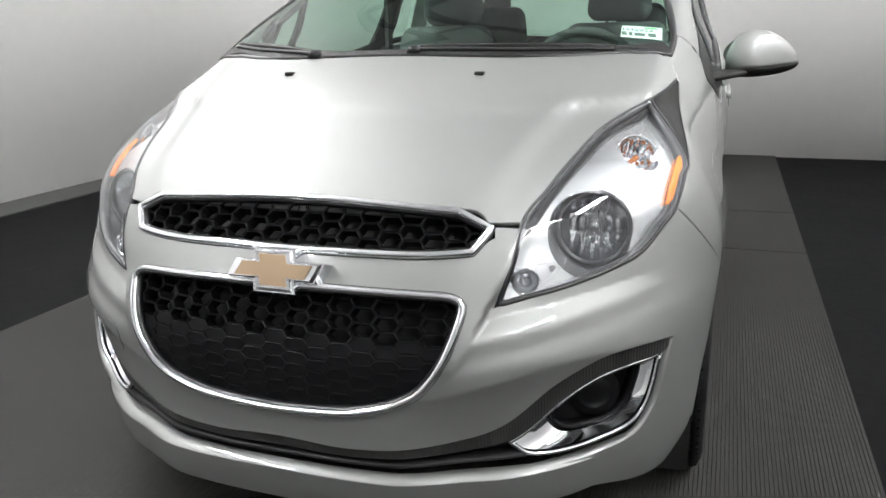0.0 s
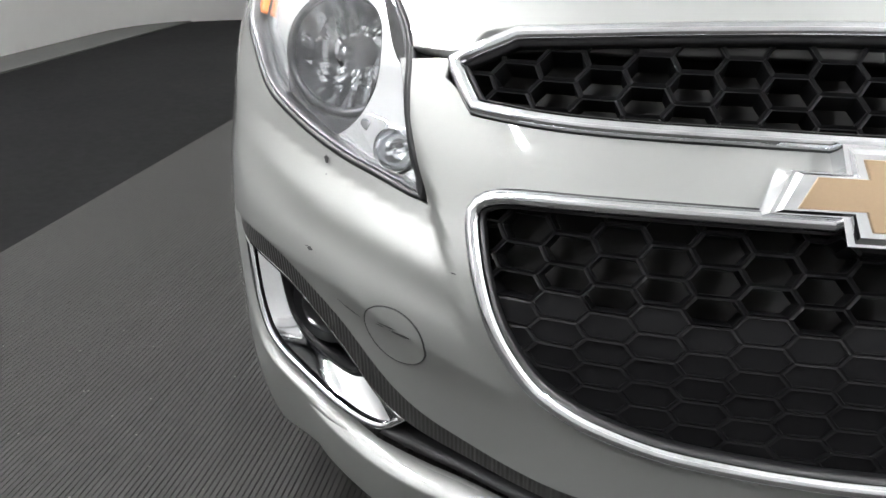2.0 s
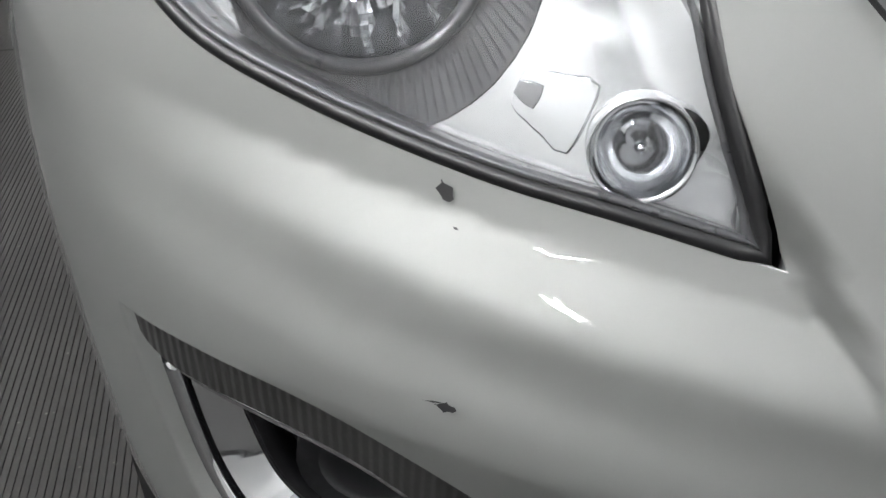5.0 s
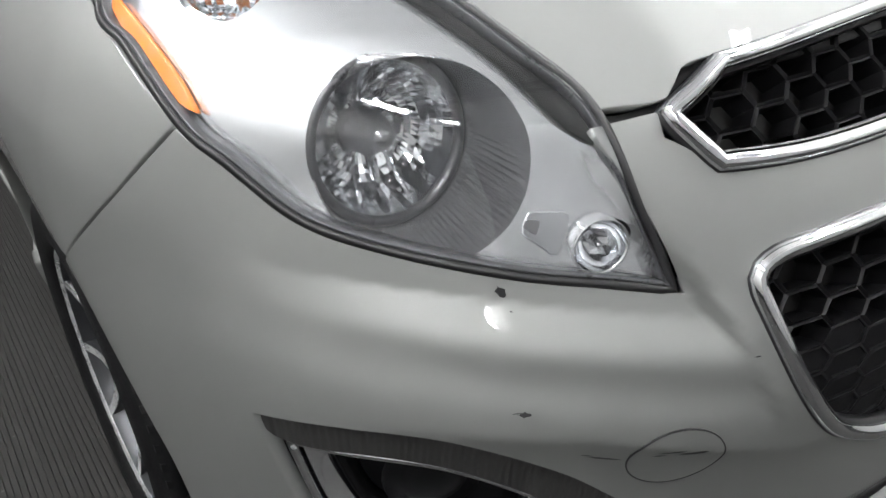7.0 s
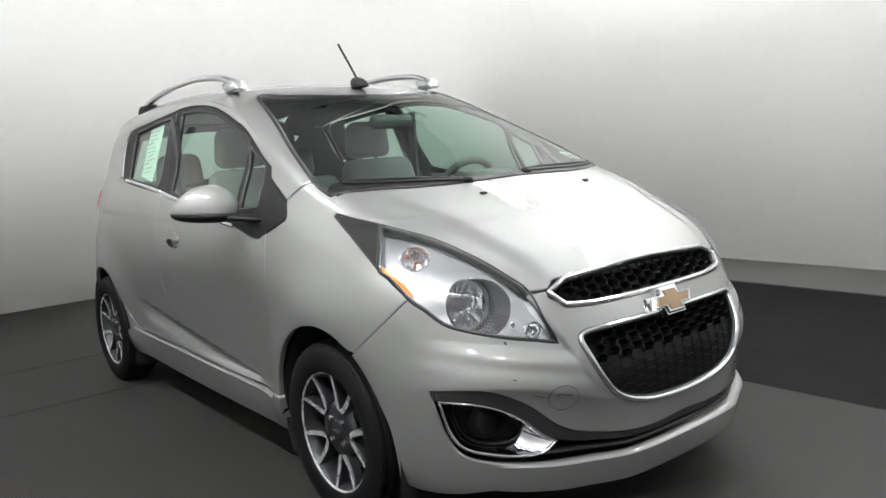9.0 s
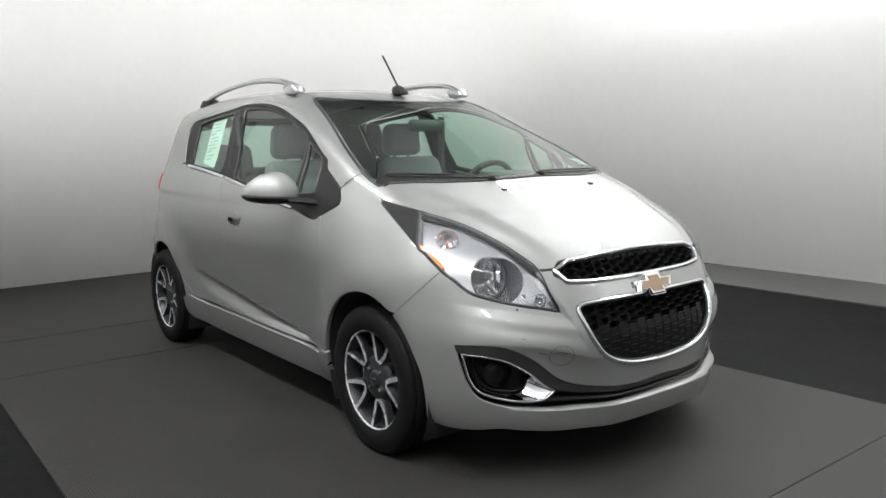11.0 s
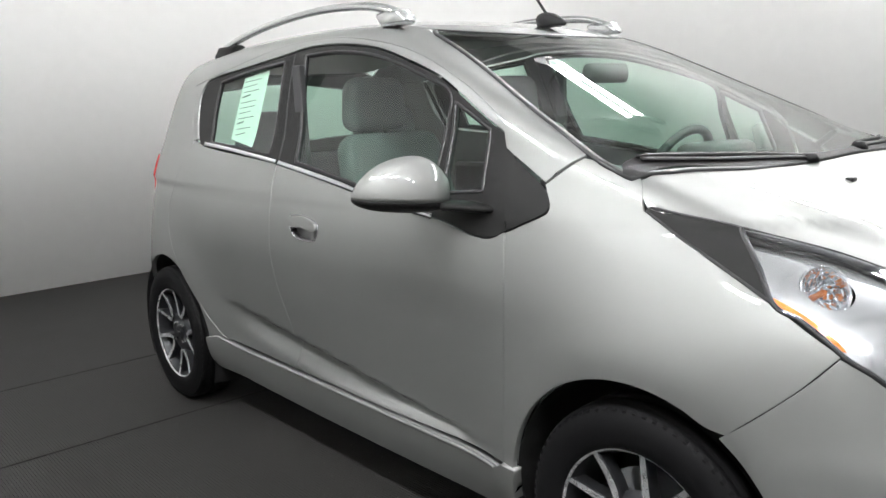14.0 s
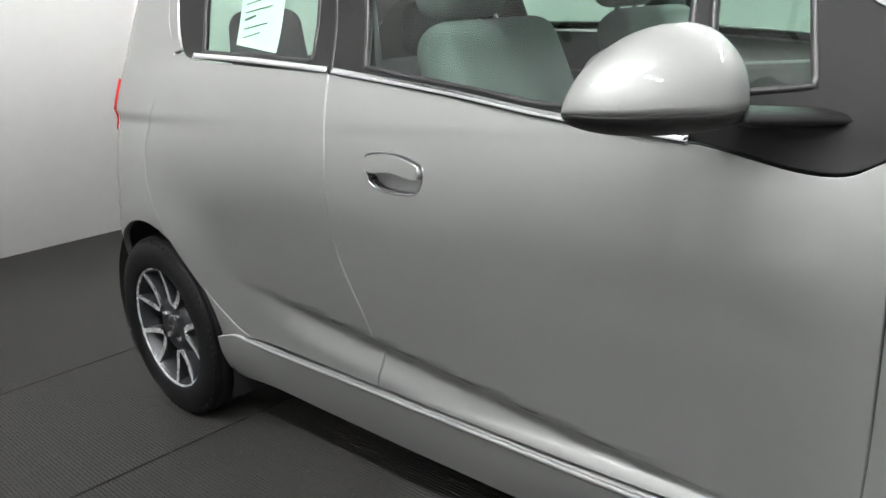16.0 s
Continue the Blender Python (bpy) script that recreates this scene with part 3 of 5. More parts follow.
# wing of the bumper beside the fog lamp
for s in (1,):
    fog_edge = polar([(43.0, .472), (38.5, .462), (34.2, .440), (30.4, .402), (27.2, .352), (25.3, .330), (27.4, .301), (31, .297), (35.8, .310), (39.6, .338), (41.6, .385)])
    fl = spline(fog_edge, .006, sharp=(0, 5))
    lay_strip("fog_lamp_frame", ROUND, fl, [(-.0045, -.006), (-.0045, .002), (0, .006), (.0045, .002), (.0045, -.006)], CHROME, car, True, "chrome fog lamp frame", True, -.014)
    fog_hole = spline(polar([(41.4, .450), (38.2, .451), (34.5, .430), (31.8, .400), (30.7, .374), (30.9, .346), (32.6, .327), (36, .328), (38.8, .351), (40.4, .388)]), .006)

    def evenly(line, count=120):
        """The loop resampled by its bearing from the middle of the hole."""
        c = fog_hole.mean(0)
        bearing = np.arctan2(line[:, 1] - c[1], (line[:, 0] - c[0]))
        order = np.argsort(bearing)
        want = np.linspace(-math.pi, math.pi, count, endpoint=False)
        return np.stack([np.interp(want, bearing[order], line[order, i], period=2 * math.pi) for i in (0, 1)], -1)
    rim_loop, hole_loop = evenly(fl), evenly(fog_hole)
    loops = [ROUND.lay(rim_loop, -.013)[0], ROUND.lay(rim_loop * .93 + hole_loop * .07, -.021)[0], ROUND.lay(rim_loop * .5 + hole_loop * .5, -.040)[0], ROUND.lay(hole_loop, -.058)[0]]
    kk = len(rim_loop)
    faces = [(j * kk + i, j * kk + (i + 1) % kk, (j + 1) * kk + (i + 1) % kk, (j + 1) * kk + i) for j in range(3) for i in range(kk)]
    for sx in (1, -1):
        put("fog_lamp_bezel", mesh_of("fog_lamp_bezel", np.concatenate(loops) * np.array((sx, 1, 1)), [g[::sx] for g in faces], CHROME), car, "chrome bezel round the fog lamp")
    lay_strip("fog_lamp_mouth", ROUND, fog_hole, [(-.003, -.02), (-.003, .004), (.003, .004), (.003, -.02)], GLOSS_BLACK, car, True, "", True, -.048)
    lay_panel("fog_lamp_surround", ROUND, fl, GLOSS_BLACK, car, (), -.068, 0, .012, "gloss black fog lamp housing")
    p, n = ROUND.lay(np.array(polar([(35.8, .390)])), -.052)
    for sx in (1, -1):
        at = look(Vector(p[0]) * 1, Vector(p[0] + n[0] * .7 + np.array((0, -.5, 0))))
        bm = bmesh.new()
        k = 24
        rings = []
        for r, zz in ((.052, -.004), (.050, -.014), (.036, -.012), (.0335, -.016), (.02, -.021), (.006, -.023)):
            rings.append([bm.verts.new((r * math.cos(2 * math.pi * i / k), r * math.sin(2 * math.pi * i / k), zz + .012)) for i in range(k)])
        for a, b in zip(rings, rings[1:]):
            for i in range(k):
                bm.faces.new((a[i], a[(i + 1) % k], b[(i + 1) % k], b[i]))
        bm.faces.new(rings[-1])
        bmesh.ops.transform(bm, matrix=at, verts=bm.verts)
        if sx < 0:
            for v in bm.verts:
                v.co.x *= -1
        part("fog_lamp", bm, GLOSS_BLACK, car, "round dark fog lamp", True)

# hood, windscreen, roof
hood_half = [(0, -.112), (.18, -.108), (.32, -.085), (.46, -.025), (.57, .052), (.650, .076), (.682, .044), (.668, -.045), (.640, -.14), (.563, -.285), (.521, -.418), (.485, -.520), (.455, -.580),
             (.395, -.601), (.372, -.594), (.30, -.604), (.15, -.616), (0, -.618)]
hood_edge = hood_half + [(-a, b) for a, b in hood_half[-2:0:-1]]
hood = lay_panel("hood", TOP, spline(hood_edge, .012, sharp=(6, 12, 13, 22, 23, 29)), PAINT, car, (), 0, .02, .018, "silver hood with two washer jets", False)[0]
screen_half = [(0, .775), (.20, .80), (.36, .865), (.455, .945), (.49, .89), (.555, .62), (.615, .40), (.655, .20), (.655, .10), (.55, .04), (.40, -.045), (.2, -.085), (0, -.095)]
screen_edge = screen_half + [(-a, b) for a, b in screen_half[-2:0:-1]]
sl = spline(screen_edge, .014, sharp=(3, 8, 16, 21))
lay_panel("windscreen", TOP, sl, SCREEN, car, (), .001, 0, .03, "green-tinted windscreen", False)
lay_strip("screen_seal", TOP, sl, [(-.012, -.006), (-.012, .003), (.004, .003), (.004, -.006)], SEAL, car, True, "", False)
cowl_half = [(0, -.080), (.2, -.066), (.40, -.014), (.55, .07), (.640, .135), (.660, .12), (.645, .088), (.56, .062), (.45, -.018), (.32, -.078), (.18, -.101), (0, -.105)]
lay_panel("cowl", TOP, spline(cowl_half + [(-a, b + (.05 if a in (.40, .55) and b > -.016 else 0)) for a, b in cowl_half[-2:0:-1]], .014, sharp=(4,)), TRIM, car, (), .004, .01, .02, "black plastic cowl under the windscreen", False)
roof_half = [(0, .80), (.20, .825), (.36, .89), (.452, .965), (.472, 1.2), (.475, 1.6), (.47, 2.1), (.455, 2.45), (.40, 2.56), (0, 2.62)]
lay_panel("roof", TOP, spline(roof_half + [(-a, b) for a, b in roof_half[-2:0:-1]], .02, sharp=(3, 15)), PAINT, car, (), 0, .014, .04, "silver roof", False)
lay_panel("headlining", TOP, spline([(x * .97, y + (.03 if y < 1 else -.05)) for x, y in roof_half + [(-a, b) for a, b in roof_half[-2:0:-1]]], .05), LINER, car, (), -.035, 0, .06, "pale roof lining", False)

# side: rail and pillar, fender, doors, quarter panel, skirt
FRAME_TOP = [(.424, 1.100), (.466, 1.167), (.678, 1.286), (.923, 1.379), (1.26, 1.436), (1.568, 1.440), (1.827, 1.410), (2.276, 1.340)]
low_rail = [tuple(q + (0, .0035)) for q in RAIL.flat(SIDE.lay(np.array([(.216, 1.081), (.287, 1.023), (.398, 1.083)] + FRAME_TOP))[0])]
screen_rail = [tuple(q - (0, .004)) for q in RAIL.flat(TOP.lay(np.array([(-.475, 2.1), (-.478, 1.6), (-.475, 1.2), (-.455, .975), (-.492, .89), (-.557, .62), (-.617, .40), (-.652, .26)]))[0])]
rail = low_rail + [(2.55, .56), (2.62, .68), (2.45, .765)] + screen_rail
lay_panel("roof_side", RAIL, spline(rail, .012, sharp=(0, 1, 2, 10, 11, 12, 17)), PAINT, car, (), 0, .014, .02, "silver roof side and screen pillar")
fender = [(.258, .978), (.284, 1.019), (.214, 1.076), (.150, 1.062), (.082, 1.032), (.050, .970), (-.09, .900), (-.255, .824), (-.370, .752), (-.309, .681), (-.210, .592)] \
    + [(y, z) for y, z in arc(0, .29, .352, 119, 5, 16)] + [(.352, .20), (.372, .20), (.381, .342), (.365, .535), (.352, .784), (.363, .908), (.260, .956)]
lay_panel("front_fender", SIDE, spline(fender, .010, sharp=(0, 1, 2, 5, 8, 10, 27, 28, 32)), PAINT, car, (), 0, .02, .018, "silver front fender")
door = [(.372, .908), (.358, .784), (.371, .535), (.387, .337), (.9, .335), (1.384, .345), (1.370, .464), (1.432, .668), (1.436, .895), (1.447, 1.038), (1.11, .993), (.878, .955), (.608, .922),
        (.478, .893), (.415, .889)]
HANDLE = [(1.300, .884), (1.22, .889), (1.146, .872), (1.138, .848), (1.156, .818), (1.20, .812), (1.27, .819), (1.300, .846)]
handle_line = spline(HANDLE, .006)
fdoors = lay_panel("front_door", SIDE, spline(door, .010, sharp=(0, 3, 5, 9)), PAINT, car, [handle_line], 0, .02, .018, "silver front door")
rdoor = [(1.392, .345), (1.378, .464), (1.440, .668), (1.444, .895), (1.457, 1.040), (2.085, 1.092), (2.17, 1.112), (2.209, 1.10), (2.294, .951), (2.328, .776), (2.175, .571), (1.952, .378), (1.90, .352)]
rdoors = lay_panel("rear_door", SIDE, spline(rdoor, .010, sharp=(0, 4, 7, 12)), PAINT, car, (), 0, .02, .018, "silver rear door")
quarter = [(1.908, .350), (1.958, .373), (2.180, .568), (2.334, .776), (2.300, .951), (2.213, 1.105), (2.262, 1.20), (2.278, 1.338), (2.50, 1.33), (2.70, 1.16), (2.79, .95), (2.82, .70), (2.80, .45), (2.76, .22), (2.733, .22)] \
    + arc(2.375, .29, .350, 0, 168, 20) + [(2.02, .30), (1.99, .335)]
lay_panel("rear_quarter", SIDE, spline(quarter, .012, sharp=(0, 7, 13, 14, 34)), PAINT, car, (), 0, .02, .02, "silver rear quarter panel")
DLO = [(.400, 1.085), (.436, 1.126), (.500, 1.160), (.66, 1.252), (.765, 1.300), (1.013, 1.378), (1.235, 1.412), (1.45, 1.418), (1.57, 1.404), (1.9, 1.376), (2.150, 1.352), (2.215, 1.300), (2.195, 1.19), (2.150, 1.115), (2.076, 1.099),
       (1.455, 1.044), (1.11, .999), (.878, .960), (.608, .928), (.477, .900), (.415, .896), (.372, .914)]
dlo = spline(DLO, .010, sharp=(0, 21))
fr = [(.424, 1.100), (.466, 1.167), (.678, 1.286), (.923, 1.379), (1.26, 1.436), (1.568, 1.440), (1.827, 1.410), (2.276, 1.340)] + [(2.256, 1.21), (2.207, 1.118), (2.17, 1.122), (2.204, 1.19), (2.224, 1.305), (2.155, 1.360), (1.9, 1.384), (1.57, 1.412), (1.45, 1.426), (1.235, 1.420), (1.013, 1.386),
     (.765, 1.308), (.66, 1.260), (.500, 1.168), (.436, 1.134), (.404, 1.095)]
lay_panel("door_frame", SIDE, spline(fr, .010, sharp=(0, 7, 9, 10)), PAINT, car, (), 0, .014, .018, "silver upper door frame")
FG = [(1.344, 1.053), (1.395, 1.25), (1.436, 1.396), (1.235, 1.393), (1.013, 1.360), (.765, 1.283), (.662, 1.236), (.652, 1.13), (.640, .985), (.85, .978), (1.05, 1.008)]
VG = [(.600, .990), (.637, 1.215), (.496, 1.143), (.466, 1.000)]
RG = [(2.040, 1.113), (2.055, 1.23), (2.054, 1.340), (1.85, 1.364), (1.570, 1.384), (1.545, 1.23), (1.531, 1.072), (1.8, 1.094)]
fg, vg, rg = spline(FG, .012, sharp=(0, 2, 8)), spline(VG, .012, sharp=(0, 1, 2, 3)), spline(RG, .012, sharp=(0, 2, 4, 6))
lay_panel("window_trim", SIDE, dlo, TRIM, car, [fg, vg, rg], -.005, .012, .02, "black grained window surround and pillar cover")
lay_panel("front_side_window", SIDE, fg, SIDE_GLASS, car, (), -.012, 0, .04, "green-tinted side window")
lay_panel("quarter_light", SIDE, vg, SIDE_GLASS, car, (), -.012, 0, .04, "small green-tinted side window")
lay_panel("rear_side_window", SIDE, rg, SIDE_GLASS, car, (), -.012, 0, .04, "green-tinted rear side window")
for ln in (fg, vg, rg):
    lay_strip("window_seal", SIDE, ln, [(-.006, -.012), (-.006, .001), (.004, .001), (.004, -.012)], SEAL, car, True, "", True, -.005)
lay_strip("pillar_gap", SIDE, spline([(1.449, 1.048), (1.478, 1.2), (1.51, 1.41)], .012, closed=False), [(-.003, -.004), (-.003, .0006), (.003, .0006), (.003, -.004)], SEAL, car, False, "", True, -.004)
lay_strip("belt_moulding", SIDE, spline([(.62, .929), (.878, .963), (1.11, 1.001), (1.440, 1.046)], .012, closed=False), [(-.008, -.002), (-.007, .005), (.007, .004), (.008, -.002)], CHROME, car, False, "bright belt moulding")
lay_strip("belt_moulding", SIDE, spline([(1.458, 1.048), (1.77, 1.079), (2.076, 1.103)], .012, closed=False), [(-.008, -.002), (-.007, .005), (.007, .004), (.008, -.002)], CHROME, car, False, "bright belt moulding")
lay_panel("mirror_sail", SIDE, spline([(.395, 1.078), (.288, 1.012), (.262, .974), (.264, .962), (.284, .950), (.365, .914), (.380, 1.0)], .008, sharp=(0, 5, 6)), TRIM, car, (), .001, .012, .014, "black triangular sail panel")
skirt = [(.336, .335), (.381, .336), (.405, .316), (.58, .318), (.89, .322), (1.43, .331), (1.80, .333), (1.925, .345), (1.97, .352), (2.040, .336), (2.045, .24), (2.0, .215), (1.5, .20), (.9, .192), (.36, .190)]
sk = spline(skirt, .010, sharp=(0, 1, 2, 7, 9, 10, 14))
lay_panel("side_skirt", SIDE, sk, PAINT, car, (), .012, .03, .018, "silver side skirt")
lay_strip("skirt_edge", SIDE, spline([(.41, .318), (.58, .320), (.89, .324), (1.43, .333), (1.80, .335), (1.925, .347)], .012, closed=False), oval(.006, .006), PAINT, car, False, "", True, .010)
# fender-side gap liner so that joints stay dark
for i, (a, b) in enumerate((((.345, .21), (.40, .96)), ((1.36, .34), (1.47, 1.05)))):
    lay_panel("joint_liner", SIDE, spline([(a[0], a[1]), (b[0], a[1]), (b[0], b[1]), (a[0], b[1])], .03, sharp=(0, 1, 2, 3)), DARK, car, (), -.016, 0, .04)
for ln in ([(1.93, .35), (2.18, .568), (2.334, .776), (2.30, .951), (2.21, 1.105), (2.27, 1.34)], [(-.37, .75), (-.307, .68), (-.20, .59)], [(.214, 1.078), (.303, 1.022)]):
    lay_strip("joint_liner", SIDE, spline(ln, .015, closed=False), [(-.012, -.016), (-.012, -.012), (.012, -.012), (.012, -.016)], DARK, car, False)
lay_strip("hood_joint", TOP, spline([(.655, .085), (.690, .045), (.645, -.14), (.566, -.287), (.524, -.42), (.488, -.525), (.458, -.586), (.40, -.606), (.37, -.6), (.2, -.618), (0, -.624)], .012, closed=False),
          [(-.012, -.02), (-.012, -.014), (.012, -.014), (.012, -.02)], DARK, car, False)

# door handles: a scooped cup and a grip across it
for fd, sx in zip(fdoors, (1, -1)):
    hp = spline([(1.292, .880), (1.22, .885), (1.150, .868), (1.144, .850), (1.156, .843), (1.22, .853), (1.288, .852)], .006)
    v, f, n = sheet(SIDE, hp, (), .010, .016, .01)
    s = np.array((sx, 1, 1))
    put("door_handle", mesh_of("door_handle", v * s, [q[::sx] for q in f], PAINT, n * s), fd, "silver pull handle")
    v, f, n = sheet(SIDE, handle_line, (), -.022, 0, .01)
    put("handle_cup", mesh_of("handle_cup", v * s, [q[::sx] for q in f], PAINT, n * s), fd)
    # dark line round the cup, put in for the shade of the scoop
    p, n = SIDE.lay(handle_line, 0)
    v, f = sweep(p, n, [(-.0015, -.024), (-.0015, .001), (.0015, .001), (.0015, -.024)])
    put("cup_shade_line", mesh_of("cup_shade_line", v * s, [q[::sx] for q in f], DARK_BOWL), fd)
    p, n = SIDE.lay(np.array([(1.283, .838)]), -.004)
    bm = bmesh.new()
    bmesh.ops.create_cone(bm, cap_ends=True, segments=16, radius1=.005, radius2=.0045, depth=.016)
    bmesh.ops.transform(bm, matrix=Matrix.Translation(p[0] * s) @ pose(0, 0, 0, 0, 90, 0), verts=bm.verts)
    part("lock", bm, BLACK, fd, "key lock")

# ---- head lamps ----


def turned(rings, k=32, cap=False):
    bm = bmesh.new()
    rs = [[bm.verts.new((r * math.cos(2 * math.pi * i / k), r * math.sin(2 * math.pi * i / k), z)) for i in range(k)] for r, z in rings]
    for a, b in zip(rs, rs[1:]):
        for i in range(k):
            bm.faces.new((a[i], a[(i + 1) % k], b[(i + 1) % k], b[i]))
    if cap:
        bm.faces.new(rs[-1])
    return bm


def flip_x(bm):
    for v in bm.verts:
        v.co.x *= -1


hood_side = TOP.lay(np.array([(-.668, -.045), (-.640, -.14), (-.563, -.285), (-.521, -.418), (-.485, -.520), (-.455, -.580)]))[0]
hood_tip = TOP.lay(np.array([(-.680, .036)]))[0]
under = ROUND.lay(np.array(polar([(25.6, .672), (24.1, .608), (27.2, .620), (31.4, .633), (36.7, .654), (41, .679), (44.5, .724), (46.7, .749)])))[0]
fender_side = SIDE.lay(np.array([(-.300, .806), (-.252, .828), (-.088, .903), (.044, .971)]))[0]
lens_line = spline(LAMP.flat(list(hood_side[1:]) + list(under) + list(fender_side[:2]) + [(hood_side[1] + fender_side[1]) / 2]), .008, sharp=(0, 6))
lens_line = lens_line.mean(0) + (lens_line - lens_line.mean(0)) * .99
tip_line = spline(LAMP.flat([hood_side[1], hood_side[0], hood_tip[0], fender_side[3], fender_side[2], fender_side[1]]), .008, sharp=(0, 2, 3, 5))
tip_line = tip_line.mean(0) + (tip_line - tip_line.mean(0)) * .985
amber_line = spline(LAMP.flat([(-.714, -.222, .842), (-.712, -.285, .818), (-.708, -.342, .785), (-.707, -.372, .758), (-.716, -.345, .770), (-.721, -.26, .820)]), .006, sharp=(0, 3))
BOWLS = [((-.583, -.517, .727), .092, .075), ((-.640, -.312, .858), .045, .05), ((-.478, -.625, .651), .023, .03)]
cast = []
for c, r, depth in BOWLS:
    c2 = LAMP.flat([c])[0]
    cast.append(np.array([c2 + (r * math.cos(a), r * math.sin(a)) for a in np.linspace(0, 2 * math.pi, 40, endpoint=False)]))
lamps = []
for sx in (1, -1):
    hl = new("head_lamp")
    hl.parent = car
    lamps.append(tagged(hl, "clear head lamp with chrome reflectors and an amber side marker"))
for name, line, mat, holes, off, rim, lab in (("lens", lens_line, LENS, (), .001, 0, "clear lamp lens"), ("lamp_shell", lens_line, LAMP_SHELL, cast, -.022, 0, "silver lamp shell"),
                                             ("black_corner", tip_line, TRIM, (), 0, .01, "black plastic corner of the lamp"), ("side_marker", amber_line, AMBER, (), -.010, .01, "amber side marker")):
    v, f, n = sheet(LAMP, line, holes, off, rim, .012)
    for hl, sx in zip(lamps, (1, -1)):
        s = np.array((sx, 1, 1))
        ob = put(name, mesh_of(name, v * s, [g[::sx] for g in f], mat, n * s), hl, lab)
        if name == "lens":
            ob.visible_shadow = False
p, n = LAMP.lay(lens_line, .0)
for prof, mat, nm in (([(-.0055, -.02), (-.0055, .0005), (.001, .002), (.002, -.02)], SEAL, "lens_seal"), ([(.002, -.024), (.002, -.001), (.005, -.001), (.005, -.024)], TUBE_EDGE, "lamp_wall")):
    v, f = sweep(p, n, prof)
    for hl, sx in zip(lamps, (1, -1)):
        put(nm, mesh_of(nm, v * np.array((sx, 1, 1)), f, mat), hl)
p, n = LAMP.lay(tip_line, .0)
v, f = sweep(p, n, [(-.003, -.012), (-.003, .001), (.003, .001), (.003, -.012)])
for hl, sx in zip(lamps, (1, -1)):
    put("corner_seal", mesh_of("corner_seal", v * np.array((sx, 1, 1)), f, SEAL), hl)
for (c, r, depth), aim in zip(BOWLS, ((-.06, -.99, .10), (-.5, -.7, .45), (-.35, -.9, .1))):
    c = np.array(c)
    nrm = slope(c[None])[0]
    aim = np.array(aim) / np.linalg.norm(aim)
    slim = .55 if .03 < r < .06 else 1.0
    for hl, sx in zip(lamps, (1, -1)):
        deep = r > .06
        inner, back = (r * .80, 0.0) if deep else (r, 0.0)
        seat_at = c - nrm * .022 - aim * (.052 if deep else 0)
        at = look(Vector(seat_at), Vector(seat_at - aim))
        k = 64
        bm = bmesh.new()
        rs = []
        if deep:
            # the main bowl sits at the back of a ribbed tube
            m = 200
            ang = np.linspace(0, 2 * math.pi, m, endpoint=False)
            mouth = LAMP.lay(LAMP.flat([c])[0] + r * .995 * np.stack([np.cos(ang), np.sin(ang)], -1), -.021)[0]
            across = LAMP.across - aim * (LAMP.across @ aim)
            across = across / np.linalg.norm(across)
            rise = np.cross(aim, across)
            rise = rise if rise[2] > 0 else -rise
            rear = seat_at + r * .83 * (np.cos(ang)[:, None] * across + np.sin(ang)[:, None] * rise)
            rib = .0014 * (np.arange(m) % 2)[:, None] * (rear - rear.mean(0)) / (r * .83)
            tube = bmesh.new()
            loops = [[tube.verts.new(q * np.array((sx, 1, 1))) for q in loop] for loop in (mouth, mouth * .93 + rear * .07 + rib, mouth * .1 + rear * .9 + rib, rear)]
            for p0, p1 in zip(loops, loops[1:]):
                for i in range(m):
                    tube.faces.new((p0[i], p0[(i + 1) % m], p1[(i + 1) % m], p1[i]))
            part("lamp_tube", tube, DARK_BOWL, hl, "ribbed grey tube round the reflector")
            ledge = turned([(r * .84, 0), (r * .82, .003), (r * .76, .003), (r * .74, -.004)], 48)
            bmesh.ops.transform(ledge, matrix=at, verts=ledge.verts)
            if sx < 0:
                flip_x(ledge)
            part("reflector_ledge", ledge, TUBE_EDGE, hl, "", True)
        for j in range(13):
            u = j / 12
            rad = inner * math.cos(u * math.pi / 2 * .93)
            z = back - depth * .8 * math.sin(u * math.pi / 2)
            row = []
            for i in range(k):
                a = 2 * math.pi * i / k
                rr = rad
                if r > .03 and 0 < j < 11:
                    # vertical flutes pressed into the reflector
                    z2 = z + .0020 * math.cos(rad * math.cos(a) * 2 * math.pi / (r * .22)) + .0015 * math.cos(rad * math.sin(a) * 2 * math.pi / (r * .7))
                else:
                    z2 = z
                row.append(bm.verts.new((rr * math.cos(a), rr * math.sin(a), z2)))
            rs.append(row)
        for a, b in zip(rs, rs[1:]):
            for i in range(k):
                bm.faces.new((a[i], a[(i + 1) % k], b[(i + 1) % k], b[i]))
        bm.faces.new(rs[-1])
        # look() aims -Z; the bowl opens along +Z, so turn it round
        bmesh.ops.transform(bm, matrix=at, verts=bm.verts)
        if sx < 0:
            flip_x(bm)
        part("reflector", bm, REFLECTOR, hl, "faceted chrome reflector" if r > .03 else "", r < .03)
        if not deep:
            bm = turned([(r * 1.0, -.004), (r * 1.05, .004), (r * 1.09, .002), (r * 1.09, -.012)], 48)
            bmesh.ops.transform(bm, matrix=at, verts=bm.verts)
            if sx < 0:
                flip_x(bm)
            part("reflector_ring", bm, LAMP_SHELL, hl, "", True)
        bm = turned([(r * .24 * slim, back - depth * .78), (r * .22 * slim, back - depth * .45), (r * .14, back - depth * .36), (r * .13, back - depth * .12), (r * .05, back - depth * .04)], 20, True)
        bmesh.ops.transform(bm, matrix=at, verts=bm.verts)
